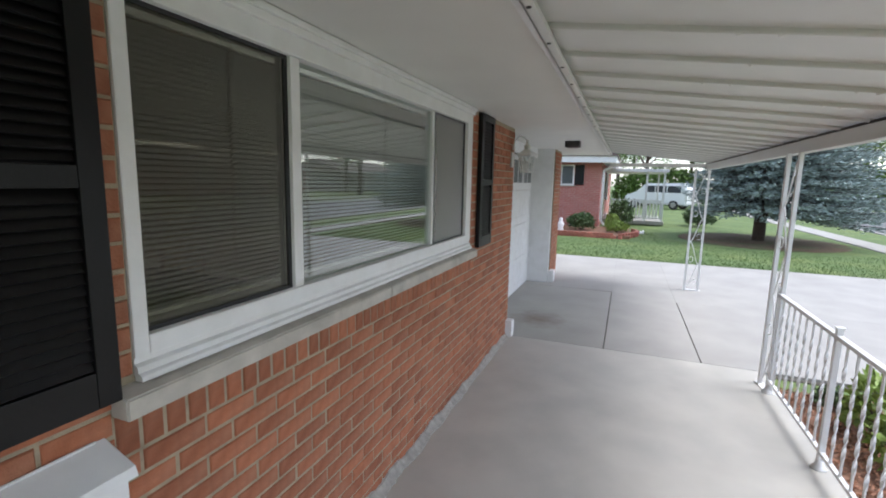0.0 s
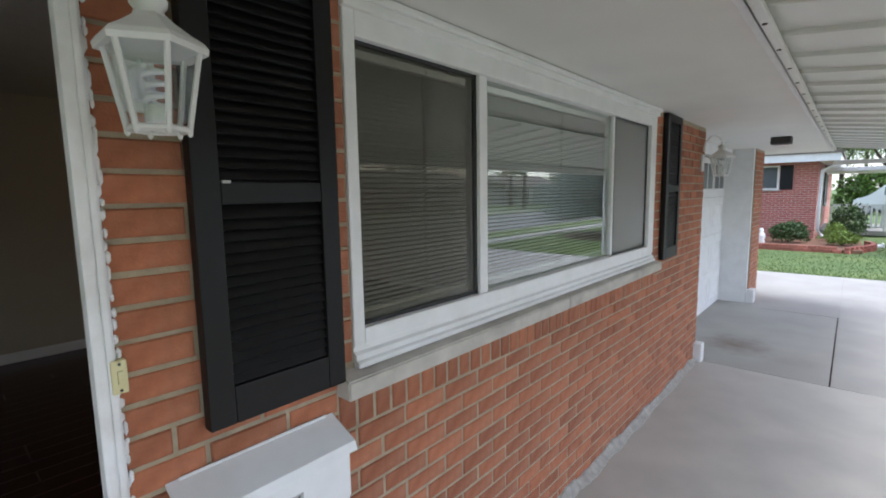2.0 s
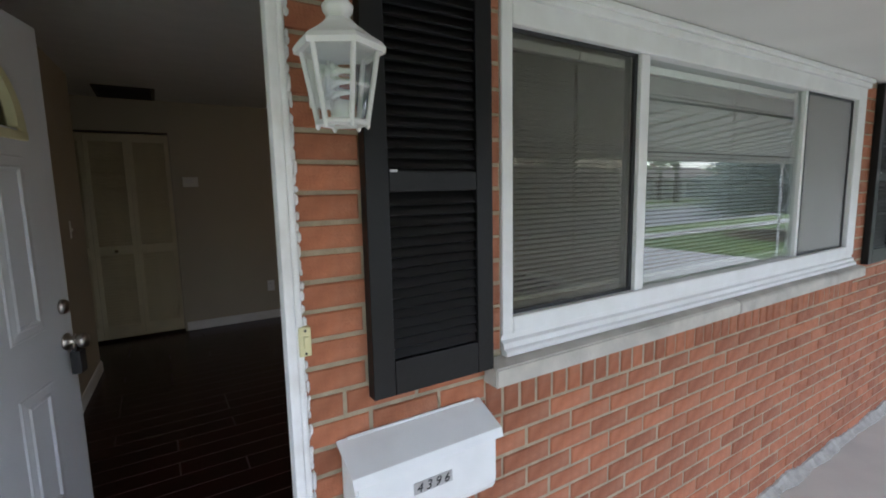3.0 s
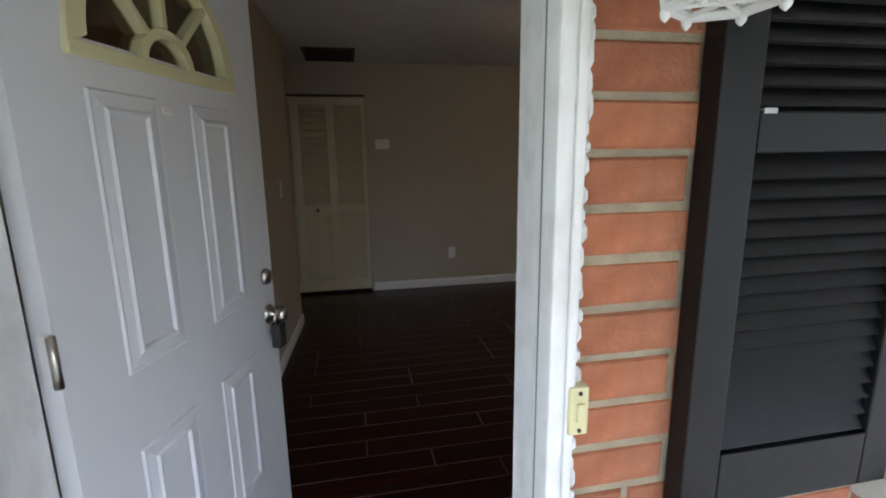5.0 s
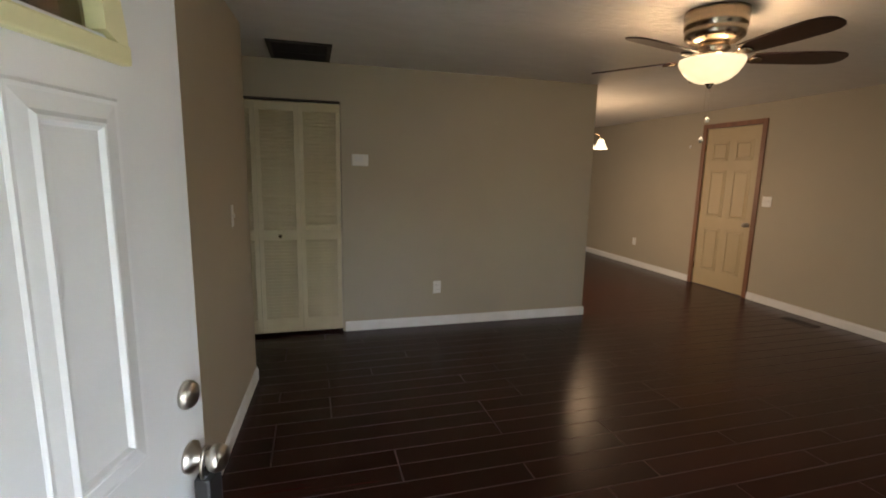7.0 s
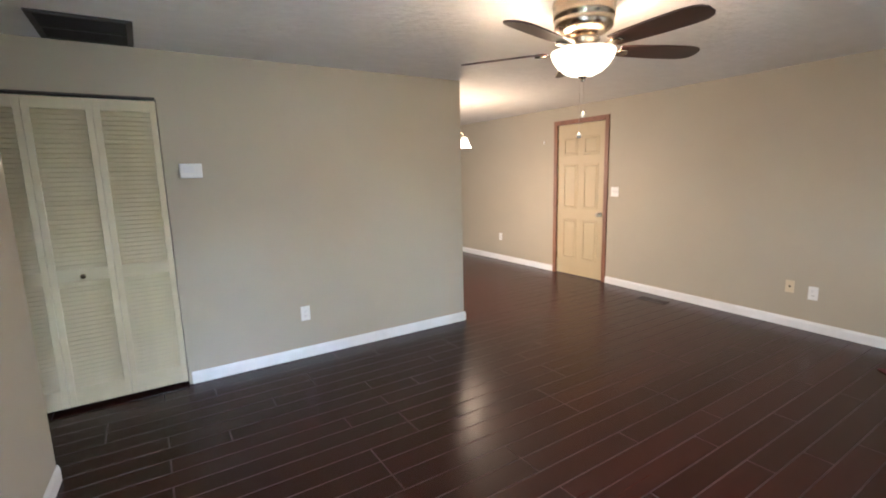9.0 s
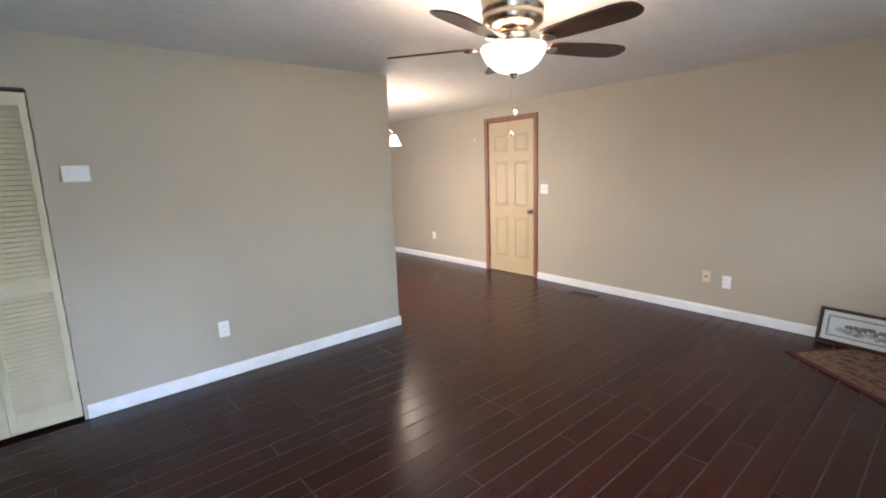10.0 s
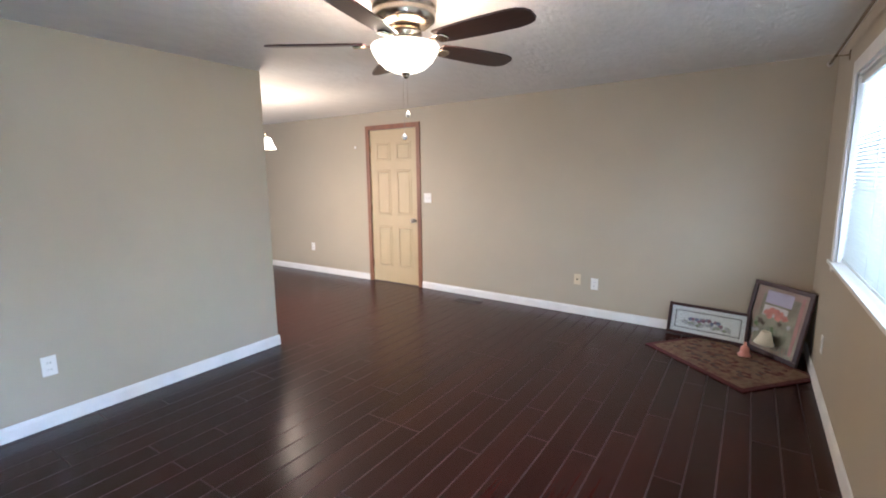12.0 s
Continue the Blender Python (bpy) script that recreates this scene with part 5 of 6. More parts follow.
rug = thing("area_rug", (3.90, 0.925, ZF), "tan floral rug with a burgundy border", "rug", turn=229)
part("border", boxes(((-0.47, -0.345, 0.0), (0.47, 0.345, 0.009)), bevel=0.003), M_RUGRED, rug, "burgundy border")
part("field", boxes(((-0.43, -0.305, 0.008), (0.43, 0.305, 0.0115)), bevel=0.001), M_RUG, rug, "tan floral field")
rnd = random.Random(8)
ring = [(0.30 * math.cos(i * 0.165) + rnd.uniform(-0.02, 0.02), 0.20 * math.sin(i * 0.165) + rnd.uniform(-0.02, 0.02)) for i in range(38)]
ring += [(0.09 * math.cos(i * 0.5), 0.07 * math.sin(i * 0.5)) for i in range(13)]
for i in range(110):
    u, v = ring[i] if i < len(ring) else (rnd.uniform(-0.39, 0.39), rnd.uniform(-0.27, 0.27))
    bm = bmesh.new()
    n = 10
    prism(bm, [(u + rnd.uniform(0.012, 0.034) * math.cos(2 * math.pi * q / n), v + rnd.uniform(0.008, 0.026) * math.sin(2 * math.pi * q / n)) for q in range(n)], lambda p, q, r: (p, q, r), 0.0113, 0.0122 + 0.0002 * (i % 4))
    part("rug_motif", bm, (M_RUGRED, M_BARK, M_RUG)[i % 3], rug)
tl = thing("table_lamp", (4.05, 0.80, ZF + 0.012), "small pink ceramic lamp with a cream shade", "lamp")
part("base", lathe(bmesh.new(), [(0.045, 0.0), (0.047, 0.012), (0.030, 0.03), (0.034, 0.05), (0.026, 0.072), (0.012, 0.085), (0.008, 0.11)], seg=20), M_PINK, tl, "pink glazed base")
bm = lathe(bmesh.new(), [(0.068, 0.082), (0.050, 0.125), (0.032, 0.178), (0.030, 0.178), (0.048, 0.125), (0.065, 0.082)], seg=28)
bmesh.ops.transform(bm, matrix=Matrix.Translation((0.035, -0.105, 0.03)) @ Matrix.Rotation(radians(7), 4, "X"), verts=bm.verts)
part("shade", bm, M_LAMPSHADE, tl, "cream pleated shade")


# ---- gardens ----
def leaf_cloud(name, at, radii, n, size, mat, parent, seed, flat=0.0):
    """A bush crown: many small folded leaves scattered through an uneven ellipsoid."""
    rnd = random.Random(seed)
    verts, faces = [], []
    for _ in range(n):
        a, b = rnd.uniform(0, 2 * math.pi), math.asin(rnd.uniform(-0.5, 1))
        lump = 0.78 + 0.3 * noise.noise(Vector((math.cos(a) * 2 + seed, math.sin(a) * 2, b * 2)))
        r = lump * rnd.uniform(0.55, 1.0) ** 0.5
        p = Vector((at[0] + radii[0] * r * math.cos(a) * math.cos(b), at[1] + radii[1] * r * math.sin(a) * math.cos(b), at[2] + radii[2] * r * math.sin(b)))
        d = Vector((rnd.gauss(0, 1), rnd.gauss(0, 1), rnd.gauss(0.5, 1))).normalized()
        e = d.orthogonal().normalized()
        e.rotate(Matrix.Rotation(rnd.uniform(0, 6.28), 3, d))
        s = size * rnd.uniform(0.6, 1.3)
        f = d.cross(e)
        k = len(verts)
        verts += [p, p + s * 0.5 * d + s * 0.28 * e, p + s * d, p + s * 0.5 * d - s * 0.28 * e + s * 0.12 * f]
        faces += [(k, k + 1, k + 2), (k, k + 2, k + 3)]
    return quick(name, verts, faces, mat, parent)


def bush(name, x, y, z, radii, n, size, mat, label, seed):
    b = thing(name, (x, y, z), label, "shrub")
    leaf_cloud("foliage", (0, 0, radii[2] * 0.6), radii, n, size, mat, b, seed)
    bm = bmesh.new()
    rnd = random.Random(seed)
    for i in range(6):
        a = i * 1.05
        cyl(bm, (0, 0, 0), (radii[0] * 0.6 * math.cos(a), radii[1] * 0.6 * math.sin(a), radii[2] * rnd.uniform(0.7, 1.1)), 0.012 + radii[0] * 0.012, 0.004, 5)
    part("stems", bm, M_BARK, b)
    return b


bed = part("mulch_bed", boxes(((-3.0, -4.1, -0.3), (4.62, -2.58, -0.02)), bevel=0.02), M_MULCH, label="red-brown bark mulch bed beside the porch", kind="structure")
rnd = random.Random(11)
verts, faces = [], []
for _ in range(2600):
    p = Vector((rnd.uniform(2.2, 4.6), rnd.uniform(-3.9, -2.6), -0.015 + rnd.uniform(0, 0.03)))
    d = Vector((rnd.gauss(0, 1), rnd.gauss(0, 1), rnd.gauss(0, 0.35))).normalized()
    e = d.cross(Vector((rnd.gauss(0, 0.4), rnd.gauss(0, 0.4), 1))).normalized()
    l, w = rnd.uniform(0.02, 0.055), rnd.uniform(0.008, 0.02)
    k = len(verts)
    u = d.cross(e) * 0.006
    verts += [p - d * l / 2 - e * w / 2, p + d * l / 2 - e * w / 2, p + d * l / 2 + e * w / 2, p - d * l / 2 + e * w / 2, p + u * 1.4]
    faces += [(k, k + 1, k + 4), (k + 1, k + 2, k + 4), (k + 2, k + 3, k + 4), (k + 3, k, k + 4)]
quick("bark_chips", verts, faces, M_CHIP, bed, kind="stuff")
bush("garden_plant", 3.92, -3.02, -0.02, (0.28, 0.24, 0.33), 420, 0.085, M_LIME, "leafy light green plant in the mulch bed", 21)
bush("garden_plant", 3.42, -2.98, -0.02, (0.26, 0.22, 0.30), 380, 0.08, M_LIME, "leafy light green plant in the mulch bed", 22)
bush("garden_plant", 4.35, -2.88, -0.02, (0.14, 0.12, 0.12), 150, 0.06, M_SHRUB, "low dark green plant in the mulch bed", 23)

# ---- blue spruce ----
spruce = thing("blue_spruce_tree", (18.2, -5.45, -0.04), "large dense blue spruce on the lawn", "tree")
part("trunk", cyl(cyl(bmesh.new(), (0, 0, 0), (0.02, 0, 4.5), 0.19, 0.12, 14), (0.02, 0, 4.5), (0, 0, 9.2), 0.12, 0.02, 10), M_BARK, spruce, "dark rough trunk")
rnd = random.Random(3)
verts, faces, bverts = [], [], bmesh.new()
level = 1.3
while level < 9.1:
    R = 3.45 * (1 - (level - 0.4) / 9.2) ** 0.85
    nb = max(6, int(19 * R / 3.6) + 4)
    off = rnd.uniform(0, 6.28)
    for i in range(nb):
        a = off + 2 * math.pi * i / nb + rnd.uniform(-0.14, 0.14)
        rr = R * rnd.uniform(0.80, 1.08) * (0.9 if level < 1.6 else 1) * (1 + 0.24 * math.cos(a + 1.2))
        z0 = level + rnd.uniform(-0.12, 0.12)
        droop = rnd.uniform(0.10, 0.20) * rr
        ca, sa = math.cos(a), math.sin(a)
        pos = lambda q: Vector((ca * rr * q, sa * rr * q, z0 - droop * 2.2 * q * (1 - 0.62 * q) + 0.04))
        cyl(bverts, pos(0.02), pos(0.6), 0.035, 0.018, 5)
        cyl(bverts, pos(0.6), pos(0.98), 0.018, 0.005, 4)
        steps = int(rr / 0.085)
        for s in range(2, steps + 1):
            q = s / steps
            c = pos(q)
            spread = (0.16 + 0.42 * (1 - q)) * min(1, 3 * q) * rr * 0.42
            for sgn in (-1, 1):
                nsub = max(1, int(spread / 0.10))
                for t in range(nsub):
                    g = (t + rnd.uniform(0.2, 1.0)) / nsub
                    p = c + Vector((-sa, ca, 0)) * sgn * spread * g + Vector((ca, sa, 0)) * 0.30 * spread * g + Vector((0, 0, rnd.uniform(-0.10, 0.05) - 0.05 * g))
                    d = (Vector((ca, sa, 0)) * rnd.uniform(0.4, 1) + Vector((-sa, ca, 0)) * sgn * rnd.uniform(0.1, 1) + Vector((0, 0, rnd.uniform(-0.25, 0.5)))).normalized()
                    e = d.orthogonal().normalized()
                    e.rotate(Matrix.Rotation(rnd.uniform(0, 6.28), 3, d))
                    f = d.cross(e)
                    ln, wd = rnd.uniform(0.12, 0.22), rnd.uniform(0.018, 0.034)
                    k = len(verts)
                    verts += [p, p + d * ln * 0.45 + e * wd, p + d * ln * 0.45 - e * 0.5 * wd + f * 0.86 * wd, p + d * ln * 0.45 - e * 0.5 * wd - f * 0.86 * wd, p + d * ln]
                    faces += [(k, k + 2, k + 1), (k, k + 3, k + 2), (k, k + 1, k + 3), (k + 1, k + 2, k + 4), (k + 2, k + 3, k + 4), (k + 3, k + 1, k + 4)]
    level += 0.21 + 0.012 * level
quick("crown", verts, faces, M_NEEDLE, spruce, "dense blue-grey needled boughs")
part("limbs", bverts, M_BARK, spruce, kind="stuff")
part("tree_bed", lathe(bmesh.new(), [(2.45, -0.05), (2.4, -0.02), (0.01, 0.0)], (18.2, -5.45, 0), 40), M_LITTER, label="bare brown needle litter under the spruce", kind="structure")

# ---- neighbour's house ----
nh = thing("neighbour_house", (19.5, -0.2, 0), "red brick ranch house with white eaves next door", "house")
part("wall", boxes(((0, 0, -0.1), (12.0, 10.0, 2.66))), M_NBRICK, nh, "pinkish red brick walls")
part("eaves_soffit", boxes(((-0.74, -0.49, 2.62), (12.6, 10.6, 2.66))), M_WHITE, nh, "white soffit")
part("fascia", boxes(((-0.80, -0.55, 2.58), (-0.742, 10.6, 2.84)), bevel=0.005), M_WHITE, nh, "white fascia board")
part("fascia", boxes(((-0.74, -0.55, 2.58), (12.6, -0.492, 2.84)), bevel=0.005), M_WHITE, nh, "white fascia board")
bm = bmesh.new()
prism(bm, [(-0.85, 2.82), (-0.85, 2.90), (5.0, 4.7), (10.9, 2.90), (10.9, 2.82)], lambda u, v, w: (w, u + 0.25, v), -0.85, 12.7)
part("roof", bm, M_ROOF, nh)


def far_window(parent, x, y, z0, w, h, axis="y", shutters=True):
    s = (lambda a, b, c: (x + c, y + a, b)) if axis == "y" else (lambda a, b, c: (x + a, y + c, b))
    def bx(a0, a1, b0, b1, c0, c1):
        p, q = s(a0, b0, c0), s(a1, b1, c1)
        return (tuple(min(i, j) for i, j in zip(p, q)), tuple(max(i, j) for i, j in zip(p, q)))
    wnd = part("window", boxes(bx(-w / 2 - 0.06, -w / 2, z0 - 0.05, z0 + h + 0.05, -0.05, 0.02), bx(w / 2, w / 2 + 0.06, z0 - 0.05, z0 + h + 0.05, -0.05, 0.02), bx(-w / 2, w / 2, z0 - 0.05, z0, -0.05, 0.02),
                                bx(-w / 2, w / 2, z0 + h, z0 + h + 0.05, -0.05, 0.02), bx(-0.02, 0.02, z0, z0 + h, -0.04, 0.02)), M_WHITE, parent, "white framed window")
    part("pane", boxes(bx(-w / 2, w / 2, z0, z0 + h, -0.02, -0.01)), M_WINDARK, wnd)
    part("sill", boxes(bx(-w / 2 - 0.1, w / 2 + 0.1, z0 - 0.10, z0 - 0.05, -0.09, 0.01)), M_STONE, wnd)
    if shutters:
        for c in (-1, 1):
            part("shutter", boxes(bx(c * (w / 2 + 0.26) - 0.18, c * (w / 2 + 0.26) + 0.18, z0 - 0.05, z0 + h + 0.05, -0.035, 0.0)), M_BLACK, parent)


far_window(nh, 0.0, 1.55, 1.75, 0.9, 0.72)
far_window(nh, 5.5, 0.0, 1.1, 1.6, 1.2, "x")
part("door", boxes(((2.2, -0.04, 0.1), (3.1, 0.01, 2.15)), bevel=0.004), M_BRONZE, nh, "dark front door")
ds = part("downspout", tube(bmesh.new(), [(1.6, -0.60, 2.62), (0.7, -0.58, 2.58), (0.12, -0.40, 2.48), (-0.05, -0.10, 2.30), (-0.06, -0.08, 1.2), (-0.06, -0.08, 0.35), (-0.03, -0.2, 0.16), (0.05, -0.75, 0.10)], 0.05, 8), M_WHITE, nh, "white metal downspout")
np_ = thing("neighbour_porch", (22.4, -1.1, 0.05), "white flat-roofed porch with picket railing", "porch")
part("roof", boxes(((-0.2, -1.75, 2.28), (4.5, 1.2, 2.42)), bevel=0.01), M_WHITE, np_, "flat white metal porch roof")
for x, y in ((0, -1.6), (0, -0.9), (4.2, -1.6)):
    part("post", boxes(((x - 0.04, y - 0.04, 0), (x + 0.04, y + 0.04, 2.28)), bevel=0.004), M_WHITE, np_)
part("deck", boxes(((-0.1, -1.7, -0.04), (4.4, 1.5, 0.12)), bevel=0.01), M_DRIVE, np_)
part("rail", boxes(((-0.02, -1.6, 1.0), (0.04, 0.55, 1.07)), ((-0.02, -1.6, 0.22), (0.04, 0.55, 0.28))), M_WHITE, np_)
for i in range(16):
    part("picket", boxes(((-0.015, -1.55 + i * 0.14, 0.28), (0.025, -1.49 + i * 0.14, 1.0))), M_WHITE, np_)

edging = thing("garden_edging", (17.4, 0.3, -0.04), "low curved red brick garden edging", "edging")
n = 40
bm = box(bmesh.new(), (-0.10, -0.05, 0.0), (0.10, 0.05, 0.085), 0.006)
eb = bpy.data.meshes.new("brick")
bm.to_mesh(eb)
bm.free()
eb.materials.append(M_EDGEBRICK)
for lay in range(2):
    for i in range(n):
        if i < 26:
            p = (-1.15 + 0.0 * i, 4.2 - i * 0.215 + 0.1 * lay, 90)
        else:
            q = (i - 26) / 13
            p = (-1.15 + 2.2 * q, -1.40 - 0.55 * math.sin(q * math.pi / 1.4), -14 + 40 * q)
        part("brick", eb, None, edging, m=pose(p[0] + 0.02 * lay, p[1], 0.09 * lay, 0, 0, p[2]))
part("garden_bed", boxes(((16.3, -1.4, -0.06), (19.5, 4.5, 0.06)), bevel=0.02), M_MULCH, label="brown planting bed along the neighbour wall", kind="structure")
bush("garden_shrub", 17.75, 0.32, 0.05, (0.62, 0.60, 0.45), 2200, 0.09, M_SHRUB, "rounded dark green shrub in the bed", 31)
bush("garden_shrub", 17.5, -0.95, 0.05, (0.45, 0.45, 0.30), 1200, 0.085, M_LIME, "low yellow-green shrub in the bed", 32)
bush("garden_shrub", 18.9, -0.75, 0.05, (0.32, 0.34, 0.42), 900, 0.08, M_LIME, "yellow-green shrub by the downspout", 33)
bush("garden_shrub", 21.0, -1.05, 0.0, (0.6, 0.6, 0.8), 2200, 0.09, M_SHRUB, "tall dark green shrub by the porch", 34)
bush("garden_shrub", 23.3, -4.3, 0.0, (0.9, 0.8, 0.55), 2200, 0.10, M_SHRUB, "dark clipped shrub beside the porch", 35)
orn = lathe(bmesh.new(), [(0.10, 0.0), (0.12, 0.03), (0.08, 0.10), (0.12, 0.2), (0.10, 0.30), (0.05, 0.34), (0.07, 0.40), (0.04, 0.46), (0.001, 0.47)], (17.2, 0.98, 0.05), 14)
tagged(part("garden_ornament", orn, M_PLATE), "small white stone garden ornament", "ornament")
gut = thing("splash_block", (18.7, -1.75, -0.04), "white concrete splash block by the shrub", "splash block")
part("tray", boxes(((-0.3, -0.15, 0), (0.3, 0.15, 0.05)), ((-0.3, -0.15, 0.05), (0.3, -0.11, 0.1)), ((-0.3, 0.11, 0.05), (0.3, 0.15, 0.1)), bevel=0.008), M_PLATE, gut)

# ---- white van ----
van = thing("parked_van", (40.0, -3.6, -0.03), "white passenger van parked beyond the porch", "van", turn=62)
bm = bmesh.new()
prism(bm, [(-2.4, 0.35), (2.35, 0.35), (2.45, 0.75), (2.30, 1.02), (1.45, 1.18), (0.75, 1.92), (-2.2, 1.98), (-2.42, 1.5)], lambda u, v, w: (u, w, v), -0.92, 0.92)
bmesh.ops.bevel(bm, geom=bm.edges[:], offset=0.09, segments=3, affect="EDGES")
part("body", bm, M_CAR, van)
for y in (-0.925, 0.915):
    for a, b in ((-2.0, -1.0), (-0.92, -0.1), (-0.02, 0.72)):
        part("side_window", boxes(((a, y, 1.25), (b, y + 0.01, 1.75)), bevel=0.003), M_CARGLASS, van)
bm = bmesh.new()
prism(bm, [(1.50, 1.20), (0.80, 1.86), (0.82, 1.88), (1.52, 1.22)], lambda u, v, w: (u + 0.02, w, v), -0.75, 0.75)
part("windscreen", bm, M_CARGLASS, van)
for x in (-1.5, 1.55):
    for y in (-0.93, 0.73):
        wh = part("wheel", cyl(bmesh.new(), (x, y, 0.34), (x, y + 0.2, 0.34), 0.34, seg=24), M_TYRE, van)
        part("rim", cyl(bmesh.new(), (x, y - 0.01, 0.34), (x, y + 0.21, 0.34), 0.20, seg=16), M_GALV, wh)


# ---- houses and trees across the street and beyond ----
def ranch(x, y, w, d, turn, wallmat, label):
    h = thing("ranch_house", (x, y, -0.04), label, "house", turn=turn)
    part("wall", boxes(((-w / 2, 0, 0), (w / 2, d, 2.7))), wallmat, h)
    bm = bmesh.new()
    prism(bm, [(-0.7, 2.65), (d / 2, 4.3), (d + 0.7, 2.65), (d + 0.7, 2.55), (-0.7, 2.55)], lambda u, v, q: (q, u, v), -w / 2 - 0.6, w / 2 + 0.6)
    part("roof", bm, M_ROOF, h)
    part("fascia", boxes(((-w / 2 - 0.62, -0.75, 2.5), (w / 2 + 0.62, -0.70, 2.68))), M_WHITE, h)
    for i in range(4):
        far_window(h, -w / 2 + w * (i + 0.5) / 4 - (0.6 if i == 2 else 0), 0.0, 1.0, 1.5, 1.2, "x", i != 1)
    part("door", boxes(((0.8, -0.05, 0.1), (1.75, 0.01, 2.15)), bevel=0.004), M_WHITE, h)
    part("chimney", boxes(((1.0, d / 2, 3.5), (1.8, d / 2 + 0.6, 5.0)), bevel=0.01), M_NBRICK, h)
    return h


ranch(-8, -33, 16, 8, 180, M_NBRICK, "brown roofed brick ranch house across the street")
ranch(14, -33, 15, 8, 180, M_SIDING, "grey sided ranch house across the street")
ranch(36, -33, 16, 8, 180, M_NBRICK, "brick ranch house farther along the street")
ranch(60, -34, 16, 8, 180, M_SIDING, "grey ranch house far along the street")
ranch(-32, -33, 16, 8, 180, M_SIDING, "grey sided ranch house across the street")
ranch(52, 3, 14, 9, 0, M_NBRICK, "brick ranch house two doors along")


def tree(x, y, h, r, seed, n=5200):
    t = thing("leafy_tree", (x, y, -0.05), "tall green leafy tree in the distance", "tree", "distant leafy trees")
    rnd = random.Random(seed)
    bm = cyl(bmesh.new(), (0, 0, 0), (0.1, 0, h * 0.55), 0.28, 0.14, 10)
    for i in range(8):
        a = i * 0.8
        cyl(bm, (0.05, 0, h * rnd.uniform(0.3, 0.5)), (r * 0.7 * math.cos(a), r * 0.7 * math.sin(a), h * rnd.uniform(0.6, 0.85)), 0.09, 0.02, 6)
    part("trunk", bm, M_BARK, t)
    verts, faces = [], []
    lumps = [(Vector((rnd.gauss(0, r * 0.42), rnd.gauss(0, r * 0.42), h * rnd.uniform(0.42, 0.9))), rnd.uniform(0.25, 0.45) * r) for _ in range(16)]
    for _ in range(n):
        c, s = lumps[rnd.randrange(16)]
        v = Vector((rnd.gauss(0, 1), rnd.gauss(0, 1), rnd.gauss(0, 0.8)))
        p = c + v.normalized() * s * rnd.uniform(0.4, 1.1)
        d = Vector((rnd.gauss(0, 1), rnd.gauss(0, 1), rnd.gauss(0, 1))).normalized()
        e = d.orthogonal().normalized()
        k, z = len(verts), rnd.uniform(0.18, 0.36)
        verts += [p, p + z * 0.5 * d + z * 0.3 * e, p + z * d, p + z * 0.5 * d - z * 0.3 * e]
        faces += [(k, k + 1, k + 2), (k, k + 2, k + 3)]
    quick("crown", verts, faces, M_LEAF, t)


for i, (x, y, h, r) in enumerate(((47, -10, 11, 4.5), (58, -16, 12, 5), (44, -26, 10, 4.2), (28, -27, 9, 3.5), (64, 0, 13, 5.5), (54, -3, 10, 4.5), (70, -9, 13, 6), (66, -26, 13, 6), (52, -33, 12, 5), (80, -2, 14, 6), (85, -30, 14, 7), (90, -15, 15, 7), (2, -44, 12, 5), (24, -46, 13, 5), (-18, -45, 12, 5), (75, -20, 13, 6))):
    tree(x, y, h, r, 50 + i)

for i, (x, y, rx, ry, rz) in enumerate(((44, 6, 1.6, 5, 2.6), (47, -4, 1.6, 5, 2.4), (47, -13, 1.6, 4.5, 2.2), (58, -24, 2, 6, 2.8), (72, -34, 3, 8, 3.5))):
    bush("tall_hedge", x, y, -0.05, (rx, ry, rz), 5000, 0.34, M_LEAF, "tall green hedge behind the far houses", 90 + i)

# ---- grass blades on the nearest lawn ----
rnd = random.Random(77)
verts, faces = [], []
for _ in range(26000):
    x = 11.64 + 7.5 * rnd.random() ** 1.8
    y = rnd.uniform(-8.0, 3.2)
    if (x - 18.4) ** 2 + (y + 5.6) ** 2 < 11 or (x > 16.1 and y > -1.7):
        continue
    a, h, w = rnd.uniform(0, 6.28), rnd.uniform(0.02, 0.05), rnd.uniform(0.004, 0.009)
    k = len(verts)
    verts += [(x - w * math.cos(a), y - w * math.sin(a), -0.042), (x + w * math.cos(a), y + w * math.sin(a), -0.042), (x + rnd.uniform(-0.02, 0.02), y + rnd.uniform(-0.02, 0.02), -0.04 + h)]
    faces.append((k, k + 1, k + 2))
tagged(quick("grass", verts, faces, M_BLADE, kind="stuff"), "short mown green grass blades")

# ---- floor planks ----
plank_meshes = {}


def plank_mesh(length, width):
    key = (round(length, 3), round(width, 3))
    if key not in plank_meshes:
        l, w, b, t = length, width, 0.0022, 0.0065
        vs = [(0, 0, 0), (l, 0, 0), (l, w, 0), (0, w, 0), (b, b, t), (l - b, b, t), (l - b, w - b, t), (b, w - b, t)]
        data = bpy.data.meshes.new("plank")
        data.from_pydata(vs, [], [(4, 5, 6, 7), (0, 1, 5, 4), (1, 2, 6, 5), (2, 3, 7, 6), (3, 0, 4, 7)])
        data.materials.append(M_PLANK)
        data.materials.append(M_GROOVE)      # the bevels round the edge, in the pale joint-glint colour
        for face in data.polygons[1:]:
            face.material_index = 1
        plank_meshes[key] = data
    return plank_meshes[key]


floor_ob = bpy.data.objects["floor"]
rnd = random.Random(9)
PWID = 0.1295
far_v, far_f = [], []
row, y = 0, 0.364
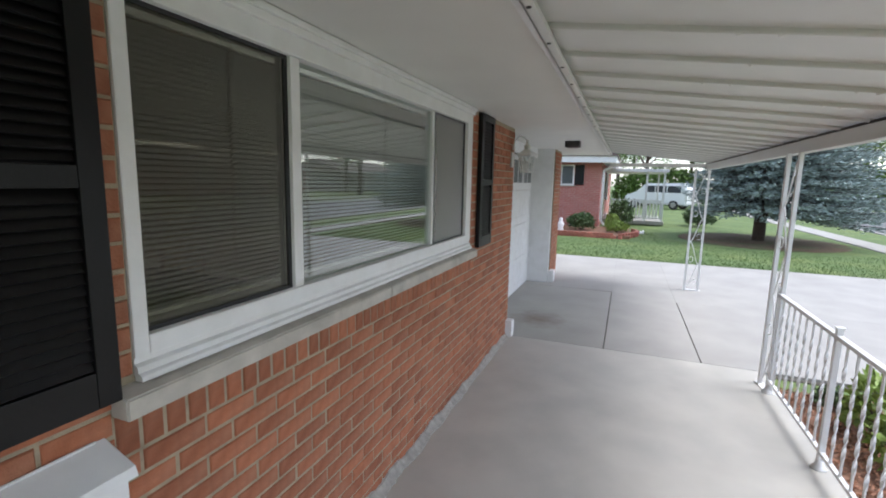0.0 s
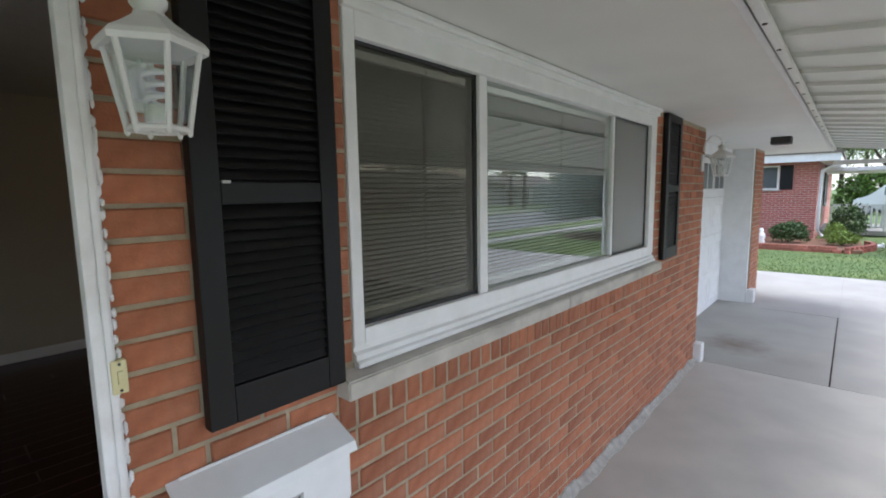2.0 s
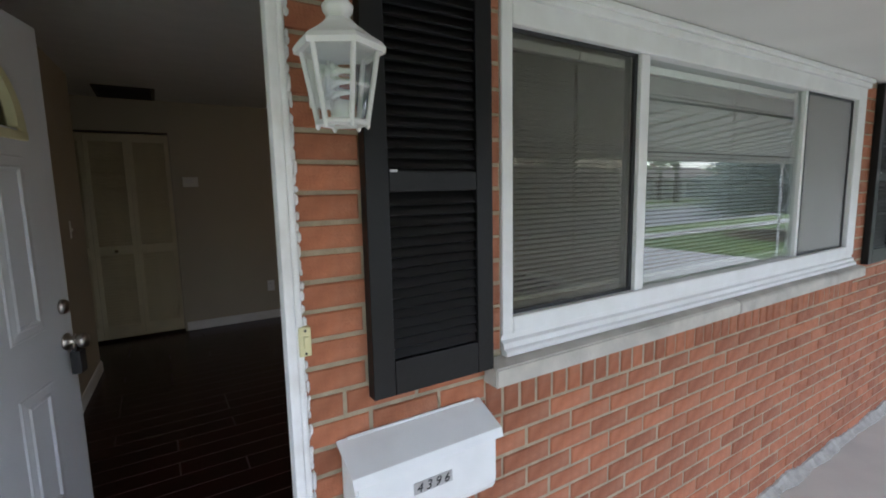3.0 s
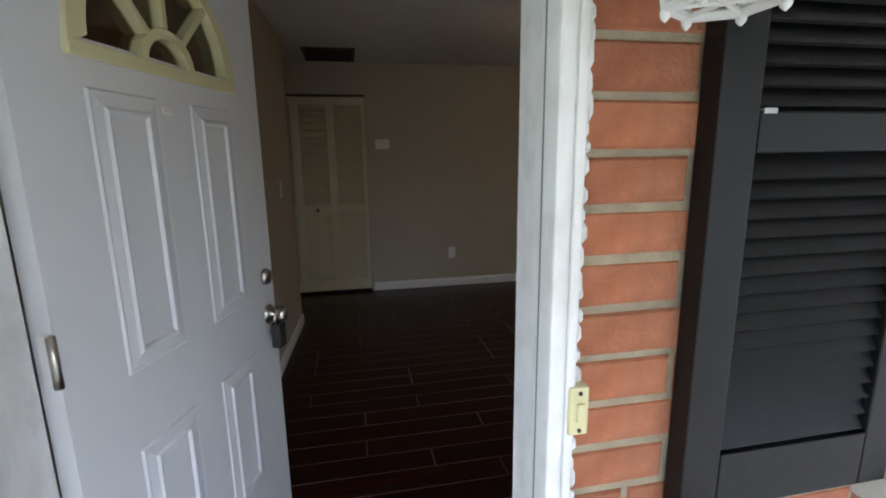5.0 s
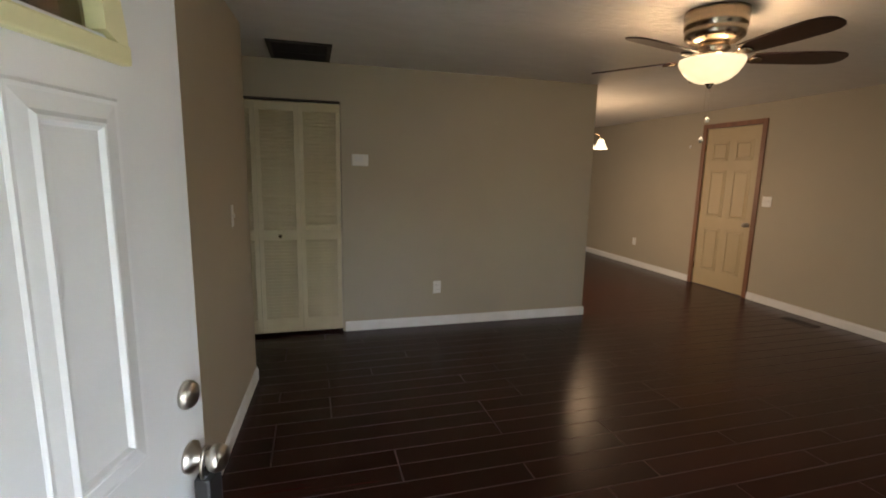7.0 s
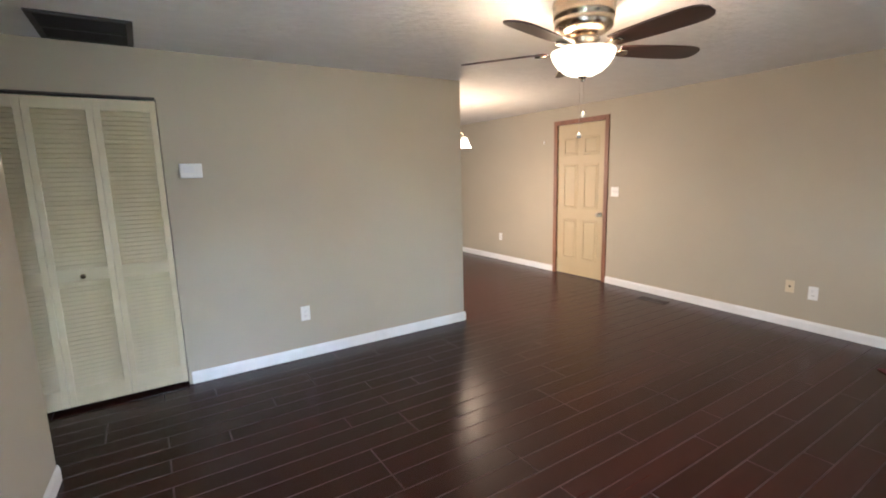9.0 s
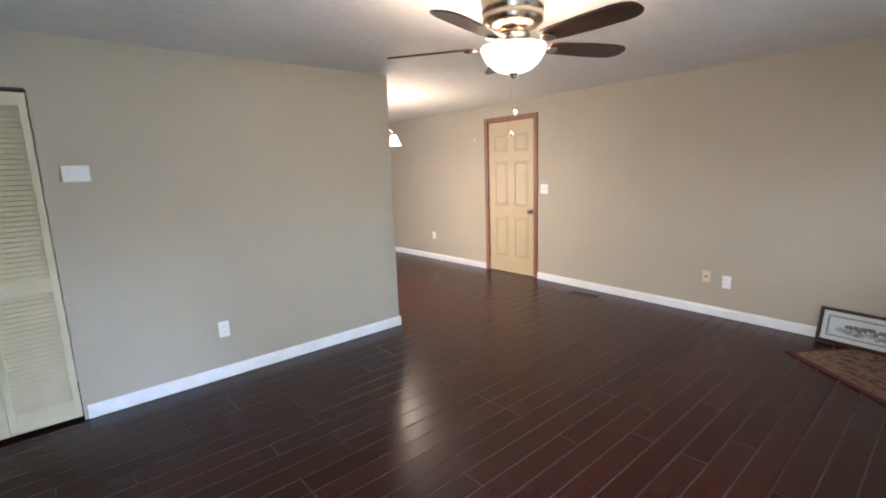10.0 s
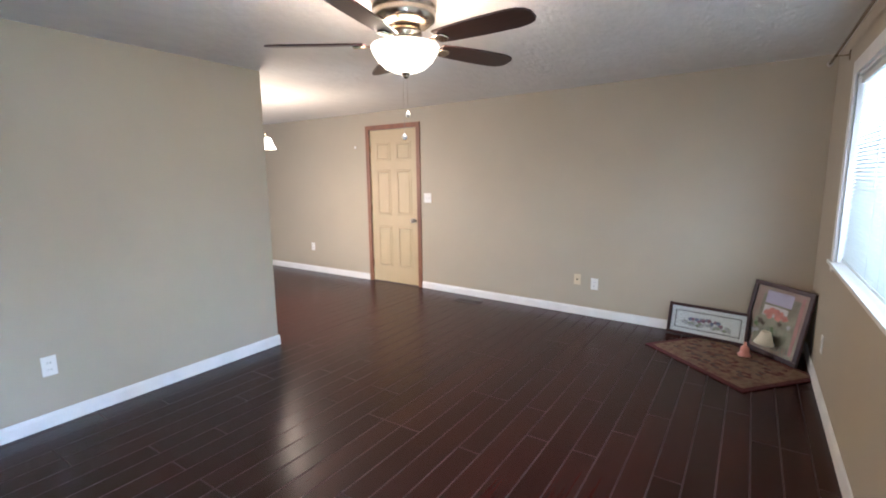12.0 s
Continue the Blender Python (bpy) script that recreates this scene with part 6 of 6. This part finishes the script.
while y < 8.38:
    x = -2.68 - rnd.choice((0.0, 0.3, 0.6, 0.9))
    while x < 4.60:
        x0, x1 = max(x, -2.68), min(x + 1.2, 4.605)
        if x1 - x0 > 0.02:
            if y < 4.1 and x1 > -0.9:
                part("plank", plank_mesh(x1 - x0 - 0.004, PWID - 0.0034), None, floor_ob, m=Matrix.Translation((x0, y, ZF - 0.0068)))
            else:
                k = len(far_v)
                l, w = x1 - x0 - 0.004, PWID - 0.0034
                far_v += [(x0, y, ZF - 0.0068), (x0 + l, y, ZF - 0.0068), (x0 + l, y + w, ZF - 0.0068), (x0, y + w, ZF - 0.0068),
                          (x0 + 0.002, y + 0.002, ZF), (x0 + l - 0.002, y + 0.002, ZF), (x0 + l - 0.002, y + w - 0.002, ZF), (x0 + 0.002, y + w - 0.002, ZF)]
                far_f += [(k + 4, k + 5, k + 6, k + 7), (k, k + 1, k + 5, k + 4), (k + 1, k + 2, k + 6, k + 5), (k + 2, k + 3, k + 7, k + 6), (k + 3, k, k + 4, k + 7)]
        x += 1.2
    y += PWID
    row += 1
quick("far_planks", far_v, far_f, M_PLANK_FAR, floor_ob, kind="stuff")

# ---- bricks ----
COURSE, JOINT, FOOT = 0.072, 0.0105, 0.0096
brick_meshes = {}


def brick_mesh(length, height):
    key = (round(length, 3), round(height, 3))
    if key not in brick_meshes:
        l, h, b = length, height, 0.004
        vs = [(0, 0.06, 0), (l, 0.06, 0), (l, 0.06, h), (0, 0.06, h), (0, b, 0), (l, b, 0), (l, b, h), (0, b, h), (b, 0, b), (l - b, 0, b), (l - b, 0, h - b), (b, 0, h - b)]
        fs = [(8, 9, 10, 11), (4, 5, 9, 8), (5, 6, 10, 9), (6, 7, 11, 10), (7, 4, 8, 11), (0, 1, 5, 4), (1, 2, 6, 5), (2, 3, 7, 6), (3, 0, 4, 7)]
        data = bpy.data.meshes.new("brick")
        data.from_pydata(vs, [], fs)
        data.materials.append(M_BRICK)
        brick_meshes[key] = data
    return brick_meshes[key]


rnd = random.Random(14)
bv, bf = [], []


def lay(x0, x1, z, h, near):
    l = x1 - x0
    if l < 0.012:
        return
    y = rnd.uniform(-0.002, 0.0025)
    if near:
        part("brick", brick_mesh(l, h), None, wall_front, m=pose(x0, y, z, 0, rnd.uniform(-0.25, 0.25) if l > 0.08 else 0, rnd.uniform(-0.3, 0.3)))
    else:
        k = len(bv)
        data = brick_mesh(l, h)
        bv.extend([(v.co.x + x0, v.co.y + y, v.co.z + z) for v in data.vertices])
        bf.extend([tuple(i + k for i in p.vertices) for p in data.polygons])


def clear_spans(z0, z1):
    """Stretches of the front wall that carry brick at this height."""
    spans = [(-3.5, DX0 - 0.004), (DX1 - 0.003, 4.965)] if z1 > ZF - 0.3 else [(-3.5, 4.965)]
    if z1 > 1.04:
        out = []
        for a, b in spans:
            if b > 3.0 and a < 0.3:
                lim = 0.545 if z1 < 1.24 else WX0 - 0.003
                right = 3.51 if z1 < 1.24 else WX1 + 0.004
                out += [(a, lim), (right, b)]
            else:
                out.append((a, b))
        spans = out
    return spans


SH = COURSE - JOINT
for c in range(34):
    z = FOOT + c * COURSE + JOINT
    if z + SH > 2.352:
        break
    for a, b in clear_spans(z, z + SH):
        if a == DX1 - 0.003 and b < 1.0:
            edges = [a, a + (0.105 if c == 16 else 0.176 - 0.002 * (c % 5) if c % 2 else 0.215)]
        else:
            edges = [a, a + (0.20 if c % 2 else 0.095)]
        while edges[-1] < b:
            edges.append(edges[-1] + 0.211)
        edges[-1] = b
        if len(edges) > 2 and edges[-1] - edges[-2] < 0.075:
            edges.pop(-2)
        for p, q in zip(edges, edges[1:]):
            near = (p > -0.02 and p < 2.45 and z < 1.2 and z > 0.30) or (p > -0.02 and p < 0.6)
            lay(p, q - JOINT if q < b else q, z, SH, near)
x = 0.55
while x < 3.50:      # bricks on end under the stone sill
    lay(x, min(x + 0.062, 3.505), FOOT + 14 * COURSE + JOINT, 1.145 - FOOT - 14 * COURSE - JOINT, x < 2.45)
    x += 0.0725
for c in range(34):      # garage pier
    z = FOOT + c * COURSE + JOINT
    if z + SH > 2.352:
        break
    e = [8.165, 8.165 + (0.2 if c % 2 else 0.1)]
    while e[-1] < 8.95:
        e.append(e[-1] + 0.211)
    e[-1] = 8.95
    for p, q in zip(e, e[1:]):
        lay(p, q - JOINT, z, SH, False)
quick("far_bricks", bv, bf, M_BRICK_FAR, wall_front, kind="stuff")
